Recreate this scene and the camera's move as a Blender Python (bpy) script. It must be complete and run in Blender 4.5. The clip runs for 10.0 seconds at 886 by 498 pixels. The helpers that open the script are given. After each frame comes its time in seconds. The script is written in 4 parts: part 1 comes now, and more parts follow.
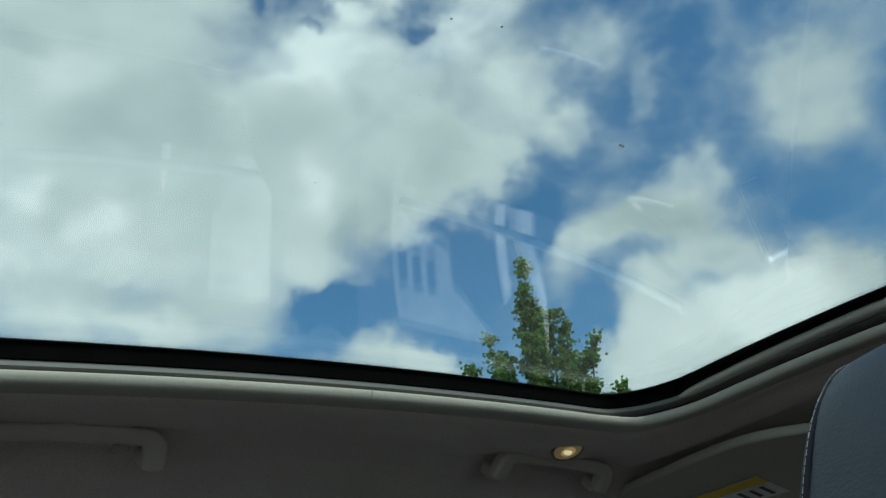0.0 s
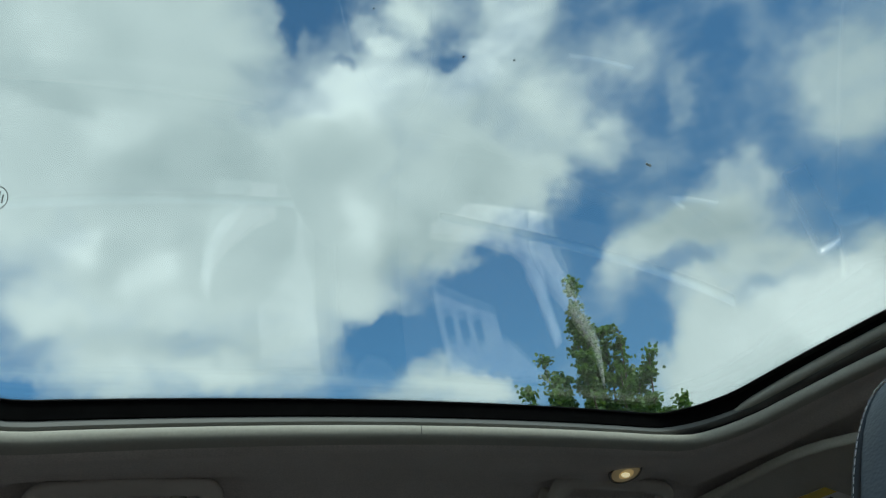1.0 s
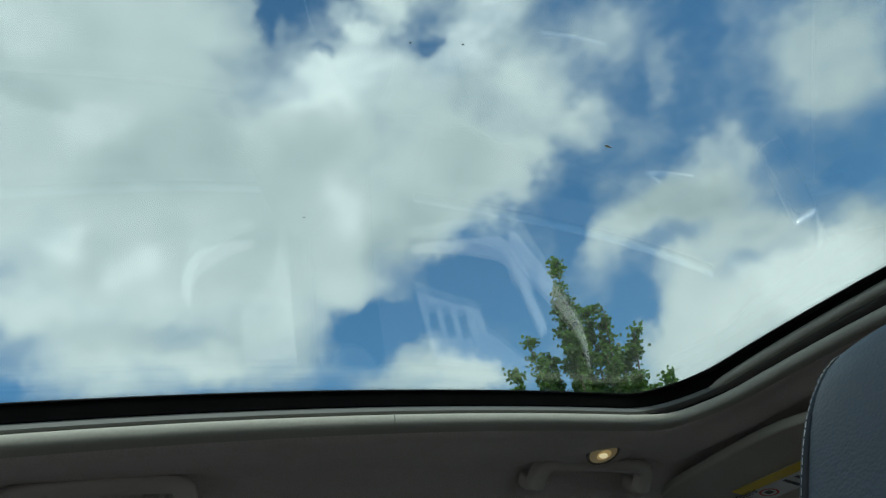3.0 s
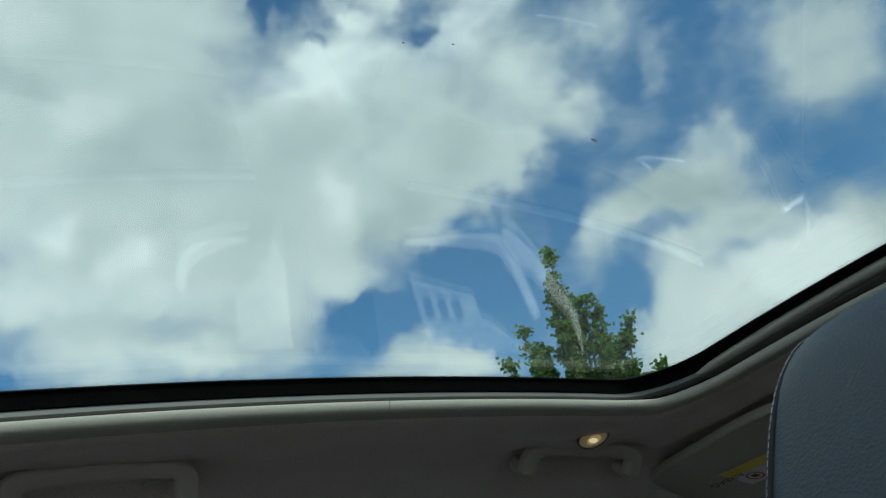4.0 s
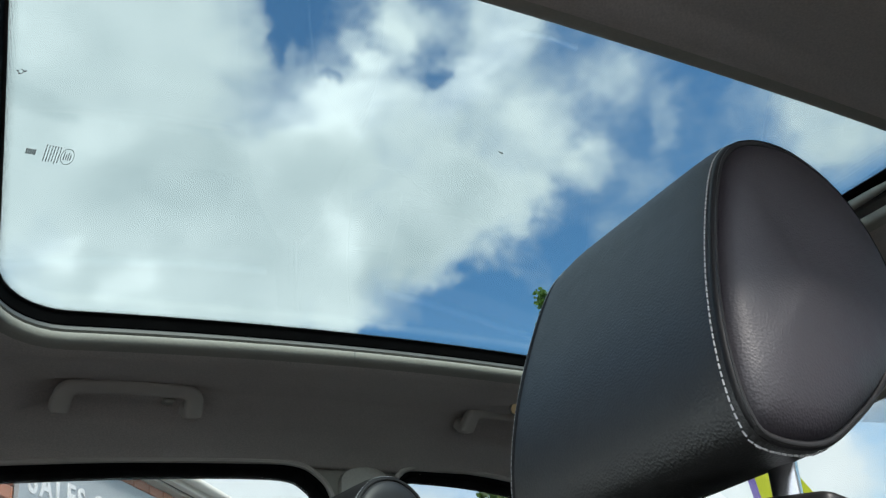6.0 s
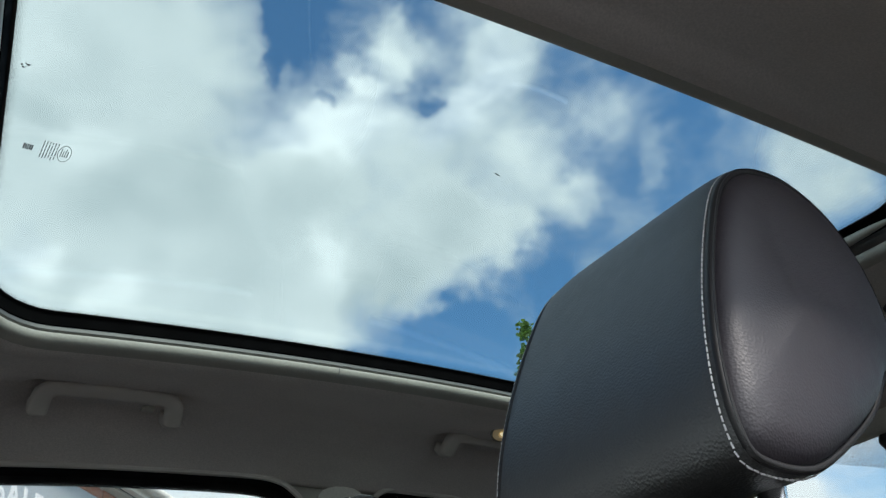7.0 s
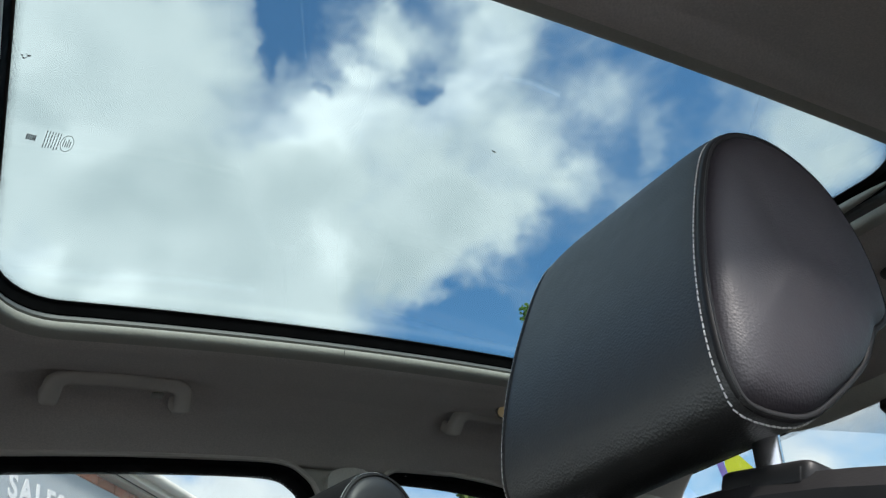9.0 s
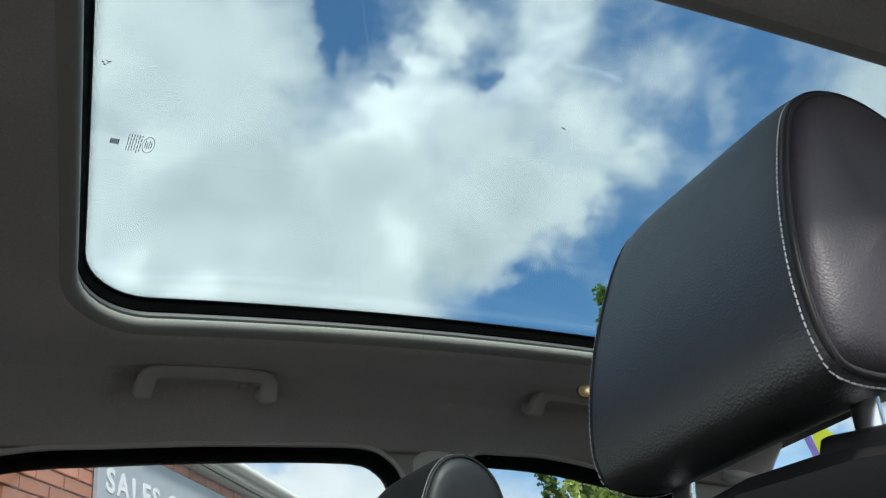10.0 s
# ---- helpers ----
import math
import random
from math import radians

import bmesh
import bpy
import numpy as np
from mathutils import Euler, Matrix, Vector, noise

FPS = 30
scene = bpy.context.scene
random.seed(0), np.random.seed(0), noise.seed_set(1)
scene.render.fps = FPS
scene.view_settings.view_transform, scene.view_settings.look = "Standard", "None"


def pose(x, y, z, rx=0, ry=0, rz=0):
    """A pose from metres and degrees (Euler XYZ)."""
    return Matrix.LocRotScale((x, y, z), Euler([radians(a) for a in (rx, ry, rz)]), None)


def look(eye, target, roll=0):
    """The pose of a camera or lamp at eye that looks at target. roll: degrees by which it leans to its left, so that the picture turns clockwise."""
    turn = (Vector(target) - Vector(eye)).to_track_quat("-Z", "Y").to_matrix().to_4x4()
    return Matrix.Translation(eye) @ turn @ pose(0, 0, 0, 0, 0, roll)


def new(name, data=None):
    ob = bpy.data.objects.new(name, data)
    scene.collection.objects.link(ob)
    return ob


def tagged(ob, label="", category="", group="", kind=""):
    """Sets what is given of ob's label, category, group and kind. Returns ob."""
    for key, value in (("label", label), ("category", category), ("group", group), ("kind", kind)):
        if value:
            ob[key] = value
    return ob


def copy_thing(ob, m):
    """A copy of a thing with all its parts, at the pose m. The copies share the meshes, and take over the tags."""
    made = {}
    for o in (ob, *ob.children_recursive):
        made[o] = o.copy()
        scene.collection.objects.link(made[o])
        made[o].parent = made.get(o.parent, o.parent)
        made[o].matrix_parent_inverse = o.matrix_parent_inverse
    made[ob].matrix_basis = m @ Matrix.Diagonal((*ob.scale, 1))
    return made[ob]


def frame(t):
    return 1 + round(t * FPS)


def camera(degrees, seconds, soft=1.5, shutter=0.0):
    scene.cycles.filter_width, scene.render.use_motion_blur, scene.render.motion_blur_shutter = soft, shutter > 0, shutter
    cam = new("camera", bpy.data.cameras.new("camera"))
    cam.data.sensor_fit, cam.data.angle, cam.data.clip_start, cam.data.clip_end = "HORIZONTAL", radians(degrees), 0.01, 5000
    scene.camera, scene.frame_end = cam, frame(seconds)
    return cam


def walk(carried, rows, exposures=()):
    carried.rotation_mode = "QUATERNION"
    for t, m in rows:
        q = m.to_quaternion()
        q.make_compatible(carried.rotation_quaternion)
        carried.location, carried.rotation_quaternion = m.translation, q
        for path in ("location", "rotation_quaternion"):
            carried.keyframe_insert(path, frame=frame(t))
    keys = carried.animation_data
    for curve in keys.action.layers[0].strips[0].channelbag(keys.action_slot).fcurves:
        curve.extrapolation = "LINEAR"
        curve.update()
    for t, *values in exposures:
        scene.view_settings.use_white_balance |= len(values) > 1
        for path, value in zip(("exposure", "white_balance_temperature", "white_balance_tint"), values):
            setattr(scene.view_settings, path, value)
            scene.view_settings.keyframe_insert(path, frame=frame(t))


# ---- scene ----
cam = camera(55.3, 10.0, soft=1.3)
PATH = [
    (0, (-0.591, -0.493, 1.274), (0.519, 0.914, 2.162), -8.2),
    (0.5, (-0.590, -0.497, 1.272), (0.448, 0.933, 2.210), -10.0),
    (1, (-0.583, -0.504, 1.278), (0.426, 0.933, 2.235), -11.1),
    (1.5, (-0.579, -0.507, 1.277), (0.434, 0.928, 2.233), -11.8),
    (2, (-0.575, -0.510, 1.278), (0.448, 0.925, 2.224), -12.5),
    (2.5, (-0.569, -0.510, 1.278), (0.463, 0.926, 2.211), -12.9),
    (3, (-0.562, -0.510, 1.280), (0.481, 0.928, 2.200), -13.3),
    (4.5, (-0.593, -0.577, 1.24), (0.466, 0.866, 2.132), -13.7),
    (5, (-0.627, -0.681, 1.123), (0.425, 0.753, 2.037), -13.4),
    (5.5, (-0.673, -0.737, 1.051), (0.364, 0.689, 1.995), -12.2),
    (6, (-0.675, -0.752, 1.041), (0.365, 0.645, 2.023), -10.4),
    (7.5, (-0.687, -0.738, 1.025), (0.375, 0.6, 2.066), -8.0),
    (8, (-0.692, -0.743, 1.02), (0.378, 0.594, 2.053), -8.5),
    (8.5, (-0.684, -0.747, 1.017), (0.39, 0.599, 2.036), -9.3),
    (9, (-0.685, -0.747, 1.013), (0.376, 0.616, 2.023), -9.9),
    (9.5, (-0.687, -0.751, 1.012), (0.338, 0.644, 2.014), -10.4),
    (10, (-0.692, -0.743, 1.007), (0.234, 0.716, 2.014), -10.0),
]
EXPOSURES = [(0.0, 0.05, 6400, 7), (4.5, 0.06, 6400, 7), (5.3, 0.30, 6400, 11), (10.0, 0.35, 6400, 13)]
walk(cam, [(t, look(eye, target, lean)) for t, eye, target, lean in PATH], EXPOSURES)

# ---- sky, sun ----
def sky_world():
    w = bpy.data.worlds.new("partly_cloudy_sky")
    w.use_nodes = True
    nt = w.node_tree
    nt.nodes.clear()
    N, L = nt.nodes.new, nt.links.new

    def math_(op, a, b=None, clamp=False):
        n = N("ShaderNodeMath")
        n.operation, n.use_clamp = op, clamp
        for i, v in enumerate((a, b)):
            if v is None:
                continue
            if isinstance(v, (int, float)):
                n.inputs[i].default_value = v
            else:
                L(v, n.inputs[i])
        return n.outputs[0]

    def vmath(op, a, b):
        n = N("ShaderNodeVectorMath")
        n.operation = op
        for i, v in enumerate((a, b)):
            if isinstance(v, (tuple, list)):
                n.inputs[i].default_value = v
            else:
                L(v, n.inputs[i])
        return n

    def noise_(vec, scale, detail, rough=0.55, dist=0.0):
        n = N("ShaderNodeTexNoise")
        n.inputs["Scale"].default_value, n.inputs["Detail"].default_value = scale, detail
        n.inputs["Roughness"].default_value, n.inputs["Distortion"].default_value = rough, dist
        L(vec, n.inputs["Vector"])
        return n

    def ramp01(v, lo, hi):
        n = N("ShaderNodeMapRange")
        n.interpolation_type = "SMOOTHSTEP"
        n.inputs["From Min"].default_value, n.inputs["From Max"].default_value = lo, hi
        L(v, n.inputs["Value"])
        return n.outputs[0]

    def mix(f, a, b):
        n = N("ShaderNodeMix")
        n.data_type = "RGBA"
        for sock, v in ((n.inputs["Factor"], f), (n.inputs["A"], a), (n.inputs["B"], b)):
            if isinstance(v, tuple):
                sock.default_value = (*v, 1)
            else:
                L(v, sock)
        return n.outputs["Result"]

    way = N("ShaderNodeTexCoord").outputs["Generated"]
    # a flat chart of the sky, square to the camera's view, in picture pixels
    ahead = math_("MAXIMUM", vmath("DOT_PRODUCT", way, SKY_AHEAD).outputs["Value"], 0.18)
    u = math_("DIVIDE", vmath("DOT_PRODUCT", way, SKY_SIDE).outputs["Value"], ahead)
    v = math_("DIVIDE", vmath("DOT_PRODUCT", way, SKY_UP).outputs["Value"], ahead)
    chart = N("ShaderNodeCombineXYZ")
    L(u, chart.inputs[0]), L(v, chart.inputs[1])
    chart = chart.outputs[0]
    warp_a = vmath("SUBTRACT", noise_(way, 7.0, 5, 0.6).outputs["Color"], (0.5, 0.5, 0.5)).outputs[0]
    warp_b = vmath("SUBTRACT", noise_(way, 26.0, 5, 0.6).outputs["Color"], (0.5, 0.5, 0.5)).outputs[0]
    bent = vmath("ADD", chart, vmath("MULTIPLY", warp_a, (0.13, 0.13, 0)).outputs[0]).outputs[0]
    bent = vmath("ADD", bent, vmath("MULTIPLY", warp_b, (0.025, 0.025, 0)).outputs[0]).outputs[0]

    def field(rows, start):
        total = start
        for cx, cy, rx, ry, rot, weight in rows:
            m = N("ShaderNodeMapping")
            m.vector_type = "TEXTURE"
            m.inputs["Location"].default_value = ((cx - 784) / 1496, (441 - cy) / 1496, 0)
            m.inputs["Rotation"].default_value = (0, 0, radians(rot))
            m.inputs["Scale"].default_value = (rx / 1496, ry / 1496, 1)
            L(bent, m.inputs["Vector"])
            g = N("ShaderNodeTexGradient")
            g.gradient_type = "QUADRATIC_SPHERE"
            L(m.outputs[0], g.inputs[0])
            s = ramp01(g.outputs["Fac"], 0.0, 0.55)
            total = math_("ADD", math_("MULTIPLY", s, weight), total)
        return total

    fine = noise_(way, 9.0, 9, 0.56, 0.3).outputs["Fac"]
    streak = vmath("MULTIPLY", way, (6.0, 6.0, 11.0)).outputs[0]
    wisp = noise_(streak, 2.6, 8, 0.61, 0.4).outputs["Fac"]
    cover = 0.16
    for rows in CLOUDS:
        cover = field(rows, cover)
    cover = math_("ADD", cover, math_("MULTIPLY", math_("SUBTRACT", fine, 0.5), 0.70))
    cover = math_("ADD", cover, math_("MULTIPLY", math_("SUBTRACT", wisp, 0.5), 0.62))
    # unseen cloud added behind the view, also brightened below, to light the cabin
    behind = ramp01(math_("MULTIPLY", vmath("DOT_PRODUCT", way, SKY_AHEAD).outputs["Value"], -1.0), -0.45, 0.05)
    cover = math_("ADD", cover, math_("MULTIPLY", behind, 0.6))
    height = N("ShaderNodeSeparateXYZ")
    L(way, height.inputs[0])
    low = math_("SUBTRACT", 1.0, ramp01(height.outputs["Z"], 0.05, 0.36))
    cover = math_("ADD", cover, math_("MULTIPLY", low, 0.32))
    cover = ramp01(cover, 0.0, 1.06)
    tone = math_("ADD", field(CLOUD_TONES, 0.48), math_("MULTIPLY", behind, 0.5))
    puff = noise_(way, 5.0, 6, 0.5, 0.2).outputs["Fac"]
    tone = math_("ADD", tone, math_("MULTIPLY", math_("SUBTRACT", puff, 0.5), 1.0))
    tone = math_("ADD", tone, math_("MULTIPLY", math_("SUBTRACT", fine, 0.5), 0.35), True)
    white = mix(tone, CLOUD_GREY, CLOUD_WHITE)
    sky = N("ShaderNodeTexSky")
    sky.sky_type, sky.sun_disc = "NISHITA", False
    sky.sun_elevation, sky.sun_rotation = radians(SUN_HEIGHT), radians(SUN_TURN)
    sky.dust_density, sky.ozone_density = 0.4, 1.6
    blue = vmath("MULTIPLY", sky.outputs[0], SKY_GAIN).outputs[0]
    shown = mix(cover, blue, white)
    bg = N("ShaderNodeBackground")
    bg.inputs["Strength"].default_value = SKY_STRENGTH
    L(shown, bg.inputs["Color"])
    out = N("ShaderNodeOutputWorld")
    L(bg.outputs[0], out.inputs[0])
    scene.world = w


SKY_AHEAD, SKY_SIDE, SKY_UP = (0.5169, 0.7174, 0.4671), (0.852, -0.484, -0.1996), (-0.0829, -0.5012, 0.8614)
SUN_HEIGHT, SUN_TURN = 52, 162
SKY_STRENGTH = 0.1
SKY_GAIN = (0.80, 1.22, 1.36)
CLOUD_GREY, CLOUD_WHITE = (4.2, 5.0, 5.25), (10.1, 10.7, 10.75)
# clouds and gaps in view pixels: middle, half sizes, turn, weight, on the chart
CLOUDS_A = [(150, 130, 640, 520, 0, 0.9), (430, 420, 560, 330, -8, 0.8), (700, 330, 330, 230, 20, 0.55), (150, 520, 420, 260, 0, 0.6),
            (880, 220, 250, 200, 0, 0.6), (850, 20, 150, 260, -30, 0.5), (1030, 230, 110, 100, 0, 0.35), (820, 340, 220, 170, 20, 0.45),
            (200, 670, 300, 130, 0, 0.5), (470, 640, 240, 150, 0, 0.4), (625, 520, 120, 95, 0, 0.35), (770, 690, 260, 80, 6, 0.6)]
# the widest bank here is unseen, added overhead to brighten the headrest
CLOUDS_B = [(650, 150, 240, 170, 0, 0.65), (900, 310, 120, 120, 0, 0.3), (780, 430, 110, 80, 0, 0.25), (920, -170, 260, 200, 0, 0.5),
            (150, -250, 420, 260, 0, 0.5), (0, -520, 1100, 520, 0, 1.0), (530, -60, 110, 170, -10, -0.8), (485, 50, 40, 90, 0, -0.35),
            (750, 85, 70, 38, 0, -0.3), (575, 95, 45, 30, 0, -0.25), (690, 590, 210, 85, 18, -0.8), (870, 490, 120, 120, 30, -0.7)]
CLOUDS_C = [(5, 692, 75, 45, 0, -0.9), (1330, 735, 190, 75, 10, -0.8), (1010, 400, 70, 110, 0, -0.4), (1130, 560, 70, 90, 0, -0.35),
            (500, 870, 700, 190, 0, 0.8), (1490, 110, 230, 200, 0, 0.6), (1600, -60, 300, 200, 0, 0.3), (1175, 140, 70, 150, 0, 0.3),
            (1070, 60, 130, 130, 0, 0.3), (1280, 280, 130, 80, 10, 0.4), (1230, 370, 270, 130, 12, 0.75), (1090, 440, 150, 90, 0, 0.15)]
CLOUDS_D = [(1480, 520, 360, 200, 20, 1.2), (1250, 620, 190, 160, 30, 0.9), (1600, 430, 220, 140, 15, 0.6), (1350, 760, 460, 190, 0, 0.8),
            (1520, 310, 150, 50, 12, -0.3), (-30, 350, 170, 200, 0, 0.6), (570, 250, 190, 110, 0, 0.6), (1110, 420, 120, 70, 20, 0.3), (1260, 60, 90, 160, 0, -0.15), (620, 40, 60, 60, 0, 0.25), (690, 20, 70, 80, 20, 0.35), (950, 120, 120, 200, 0, 0.25)]
CLOUDS_E = [(1080, 470, 110, 60, 0, 0.1), (1200, 530, 120, 90, 20, 0.35), (1330, 430, 150, 80, 20, 0.7), (1250, 490, 120, 70, 0, 0.4),
            (350, 640, 170, 70, 0, 0.4), (60, 560, 130, 80, 0, 0.35), (700, -20, 130, 90, 0, 0.5), (650, 60, 70, 50, 0, 0.35), (860, 655, 140, 55, 0, 0.6), (760, 640, 110, 60, 0, 0.3)]
CLOUDS = (CLOUDS_A, CLOUDS_B, CLOUDS_C, CLOUDS_D, CLOUDS_E)
CLOUD_TONES = [(250, 400, 460, 200, 0, -0.14), (160, 230, 150, 90, 0, 0.2), (830, 60, 100, 230, -35, 0.5), (560, 160, 200, 120, 0, 0.4),
               (600, 380, 80, 120, 30, 0.3), (60, 70, 160, 90, 0, 0.15), (60, 175, 200, 50, -10, -0.15), (330, 300, 420, 170, 0, -0.14),
               (720, 430, 200, 110, 25, -0.25), (100, 420, 90, 80, 0, 0.3), (240, 490, 90, 70, 0, 0.3),
               (1450, 500, 320, 150, 20, 0.55), (850, 300, 150, 100, 0, -0.1), (250, 600, 400, 60, 0, -0.2), (330, 480, 320, 130, 0, -0.2), (1210, 370, 220, 120, 10, -0.35),
               (620, 110, 240, 190, 0, 0.30), (470, 230, 160, 120, 0, 0.15)]
sky_world()
sun = new("sun", bpy.data.lights.new("sun", "SUN"))
sun.data.energy, sun.data.angle, sun.data.color = 2.7, radians(8), (1.0, 0.94, 0.86)
sun.matrix_world = look((3, -9, 12), (0, 0, 0))


# ---- materials ----
def material(name, colour, rough=0.6, metal=0.0, spots=(), bump=(), sheen=0.0, coat=0.0):
    """spots: (scale, strength, detail) variations of the colour; bump: (scale, strength, metres, kind)."""
    m = bpy.data.materials.new(name)
    m.use_nodes = True
    nt = m.node_tree
    N, L = nt.nodes.new, nt.links.new
    b = nt.nodes["Principled BSDF"]
    b.inputs["Roughness"].default_value, b.inputs["Metallic"].default_value = rough, metal
    b.inputs["Base Color"].default_value = (*colour, 1)
    b.inputs["Sheen Weight"].default_value = sheen
    b.inputs["Coat Weight"].default_value = coat
    where = N("ShaderNodeTexCoord").outputs["Object"]
    last = None
    for scale, strength, detail in spots:
        n = N("ShaderNodeTexNoise")
        n.inputs["Scale"].default_value, n.inputs["Detail"].default_value = scale, detail
        L(where, n.inputs["Vector"])
        r = N("ShaderNodeMapRange")
        r.inputs["From Min"].default_value, r.inputs["From Max"].default_value = 0.3, 0.7
        r.inputs["To Min"].default_value, r.inputs["To Max"].default_value = 1 - strength, 1 + strength
        L(n.outputs["Fac"], r.inputs["Value"])
        if last is None:
            last = r.outputs[0]
        else:
            k = N("ShaderNodeMath")
            k.operation = "MULTIPLY"
            L(last, k.inputs[0]), L(r.outputs[0], k.inputs[1])
            last = k.outputs[0]
    if last is not None:
        s = N("ShaderNodeVectorMath")
        s.operation = "SCALE"
        s.inputs[0].default_value = colour
        L(last, s.inputs["Scale"])
        L(s.outputs[0], b.inputs["Base Color"])
        rr = N("ShaderNodeMath")
        rr.operation, rr.use_clamp = "MULTIPLY", True
        rr.inputs[1].default_value = rough
        L(last, rr.inputs[0])
        L(rr.outputs[0], b.inputs["Roughness"])
    normal = None
    for scale, strength, metres, kind in bump:
        if kind == "grain":
            t = N("ShaderNodeTexVoronoi")
            t.feature = "SMOOTH_F1"
            t.inputs["Smoothness"].default_value = 0.4
            fac = t.outputs["Distance"]
        else:
            t = N("ShaderNodeTexNoise")
            t.inputs["Detail"].default_value = 4
            fac = t.outputs["Fac"]
        t.inputs["Scale"].default_value = scale
        L(where, t.inputs["Vector"])
        bp = N("ShaderNodeBump")
        bp.inputs["Strength"].default_value, bp.inputs["Distance"].default_value = strength, metres
        L(fac, bp.inputs["Height"])
        if normal is not None:
            L(normal, bp.inputs["Normal"])
        normal = bp.outputs[0]
    if normal is not None:
        L(normal, b.inputs["Normal"])
    return m


def glass(name, tint, ior=1.5, gloss=1.0):
    m = bpy.data.materials.new(name)
    m.use_nodes = True
    nt = m.node_tree
    nt.nodes.clear()
    N, L = nt.nodes.new, nt.links.new
    clear, shine, edge, mixer, out = (N("ShaderNodeBsdfTransparent"), N("ShaderNodeBsdfGlossy"), N("ShaderNodeLayerWeight"),
                                      N("ShaderNodeMixShader"), N("ShaderNodeOutputMaterial"))
    clear.inputs[0].default_value = (*tint, 1)
    shine.inputs["Roughness"].default_value = 0.0
    shine.inputs["Color"].default_value = (gloss, gloss, gloss, 1)
    edge.inputs["Blend"].default_value = 0.5
    steep, scaled, lifted = (N("ShaderNodeMath") for _ in range(3))
    steep.operation, scaled.operation, lifted.operation = "POWER", "MULTIPLY", "ADD"
    base = ((ior - 1) / (ior + 1)) ** 2
    steep.inputs[1].default_value, scaled.inputs[1].default_value, lifted.inputs[1].default_value = 5, 1 - base, base
    L(edge.outputs["Facing"], steep.inputs[0]), L(steep.outputs[0], scaled.inputs[0]), L(scaled.outputs[0], lifted.inputs[0])
    L(lifted.outputs[0], mixer.inputs[0]), L(clear.outputs[0], mixer.inputs[1]), L(shine.outputs[0], mixer.inputs[2])
    L(mixer.outputs[0], out.inputs[0])
    return m


M_HEAD = material("headliner_cloth", (0.64, 0.585, 0.545), 0.9, spots=((6, 0.05, 3), (420, 0.10, 2)), bump=((900, 0.25, 0.0006, "noise"),), sheen=0.15)
M_TRIM = material("soft_beige_trim", (0.47, 0.455, 0.40), 0.6, spots=((9, 0.04, 3), (300, 0.05, 2)), bump=((1400, 0.12, 0.0004, "noise"),))
# same trim as above, lightened to stand in for light on the pillars
M_TRIM_LIT = material("lit_beige_trim", (0.74, 0.72, 0.65), 0.6, spots=((9, 0.04, 3), (300, 0.05, 2)), bump=((1400, 0.12, 0.0004, "noise"),))
M_HANDLE = material("grey_beige_plastic", (0.62, 0.58, 0.53), 0.5, spots=((14, 0.04, 3),), bump=((1500, 0.1, 0.0003, "noise"),))
M_RUBBER = material("black_rubber", (0.004, 0.004, 0.0045), 0.9, spots=((30, 0.2, 3),))
M_RUBBER.node_tree.nodes["Principled BSDF"].inputs["Specular IOR Level"].default_value = 0.12
M_FRIT = material("black_enamel", (0.004, 0.004, 0.0045), 0.5, spots=((20, 0.2, 2),))
M_RAIL = material("satin_grey_rail", (0.19, 0.195, 0.19), 0.5, 0.1, spots=((12, 0.06, 3),))
M_DARK = material("black_plastic", (0.02, 0.02, 0.021), 0.45, spots=((40, 0.15, 3),), bump=((1200, 0.2, 0.0004, "noise"),))
M_LEATHER = material("black_leather", (0.019, 0.020, 0.019), 0.50, spots=((5, 0.10, 3), (70, 0.08, 3)), bump=((560, 0.55, 0.0006, "grain"), (25, 0.04, 0.003, "noise")))
M_PANEL = material("smooth_black_leather", (0.030, 0.023, 0.032), 0.54, spots=((6, 0.08, 3), (90, 0.06, 3)), bump=((560, 0.36, 0.0005, "grain"), (30, 0.08, 0.003, "noise")))
for m_, v_ in ((M_LEATHER, 2.25), (M_PANEL, 1.9)):
    m_.node_tree.nodes["Principled BSDF"].inputs["IOR"].default_value = v_
M_SEAT = material("fine_black_leather", (0.026, 0.025, 0.026), 0.5, spots=((5, 0.10, 3), (70, 0.08, 3)), bump=((900, 0.18, 0.0004, "grain"), (25, 0.04, 0.003, "noise")))
M_THREAD = material("pale_thread", (0.80, 0.80, 0.80), 0.7, spots=((600, 0.15, 2),))
M_CHROME = material("polished_steel", (0.80, 0.80, 0.82), 0.22, 1.0, spots=((25, 0.05, 2),))
M_PAINT = material("dark_grey_paint", (0.05, 0.052, 0.056), 0.3, 0.4, coat=0.6, spots=((3, 0.04, 2),))
M_CARPET = material("dark_carpet", (0.03, 0.03, 0.031), 0.95, spots=((120, 0.25, 3),), bump=((500, 0.5, 0.002, "noise"),))
M_ROOFGLASS = glass("tinted_roof_glass", (0.875, 0.948, 0.938), 1.72)
M_SIDEGLASS = glass("side_window_glass", (0.94, 0.965, 0.955), 1.45)
M_STRIP = material("bright_aluminium_strip", (0.90, 0.90, 0.90), 0.22, 1.0, spots=((30, 0.04, 2),))
M_SATIN = material("satin_aluminium", (0.90, 0.90, 0.90), 0.5, 1.0, spots=((30, 0.04, 2),))
M_STAMP = material("etched_grey_mark", (0.32, 0.33, 0.33), 0.8, spots=((200, 0.2, 2),))


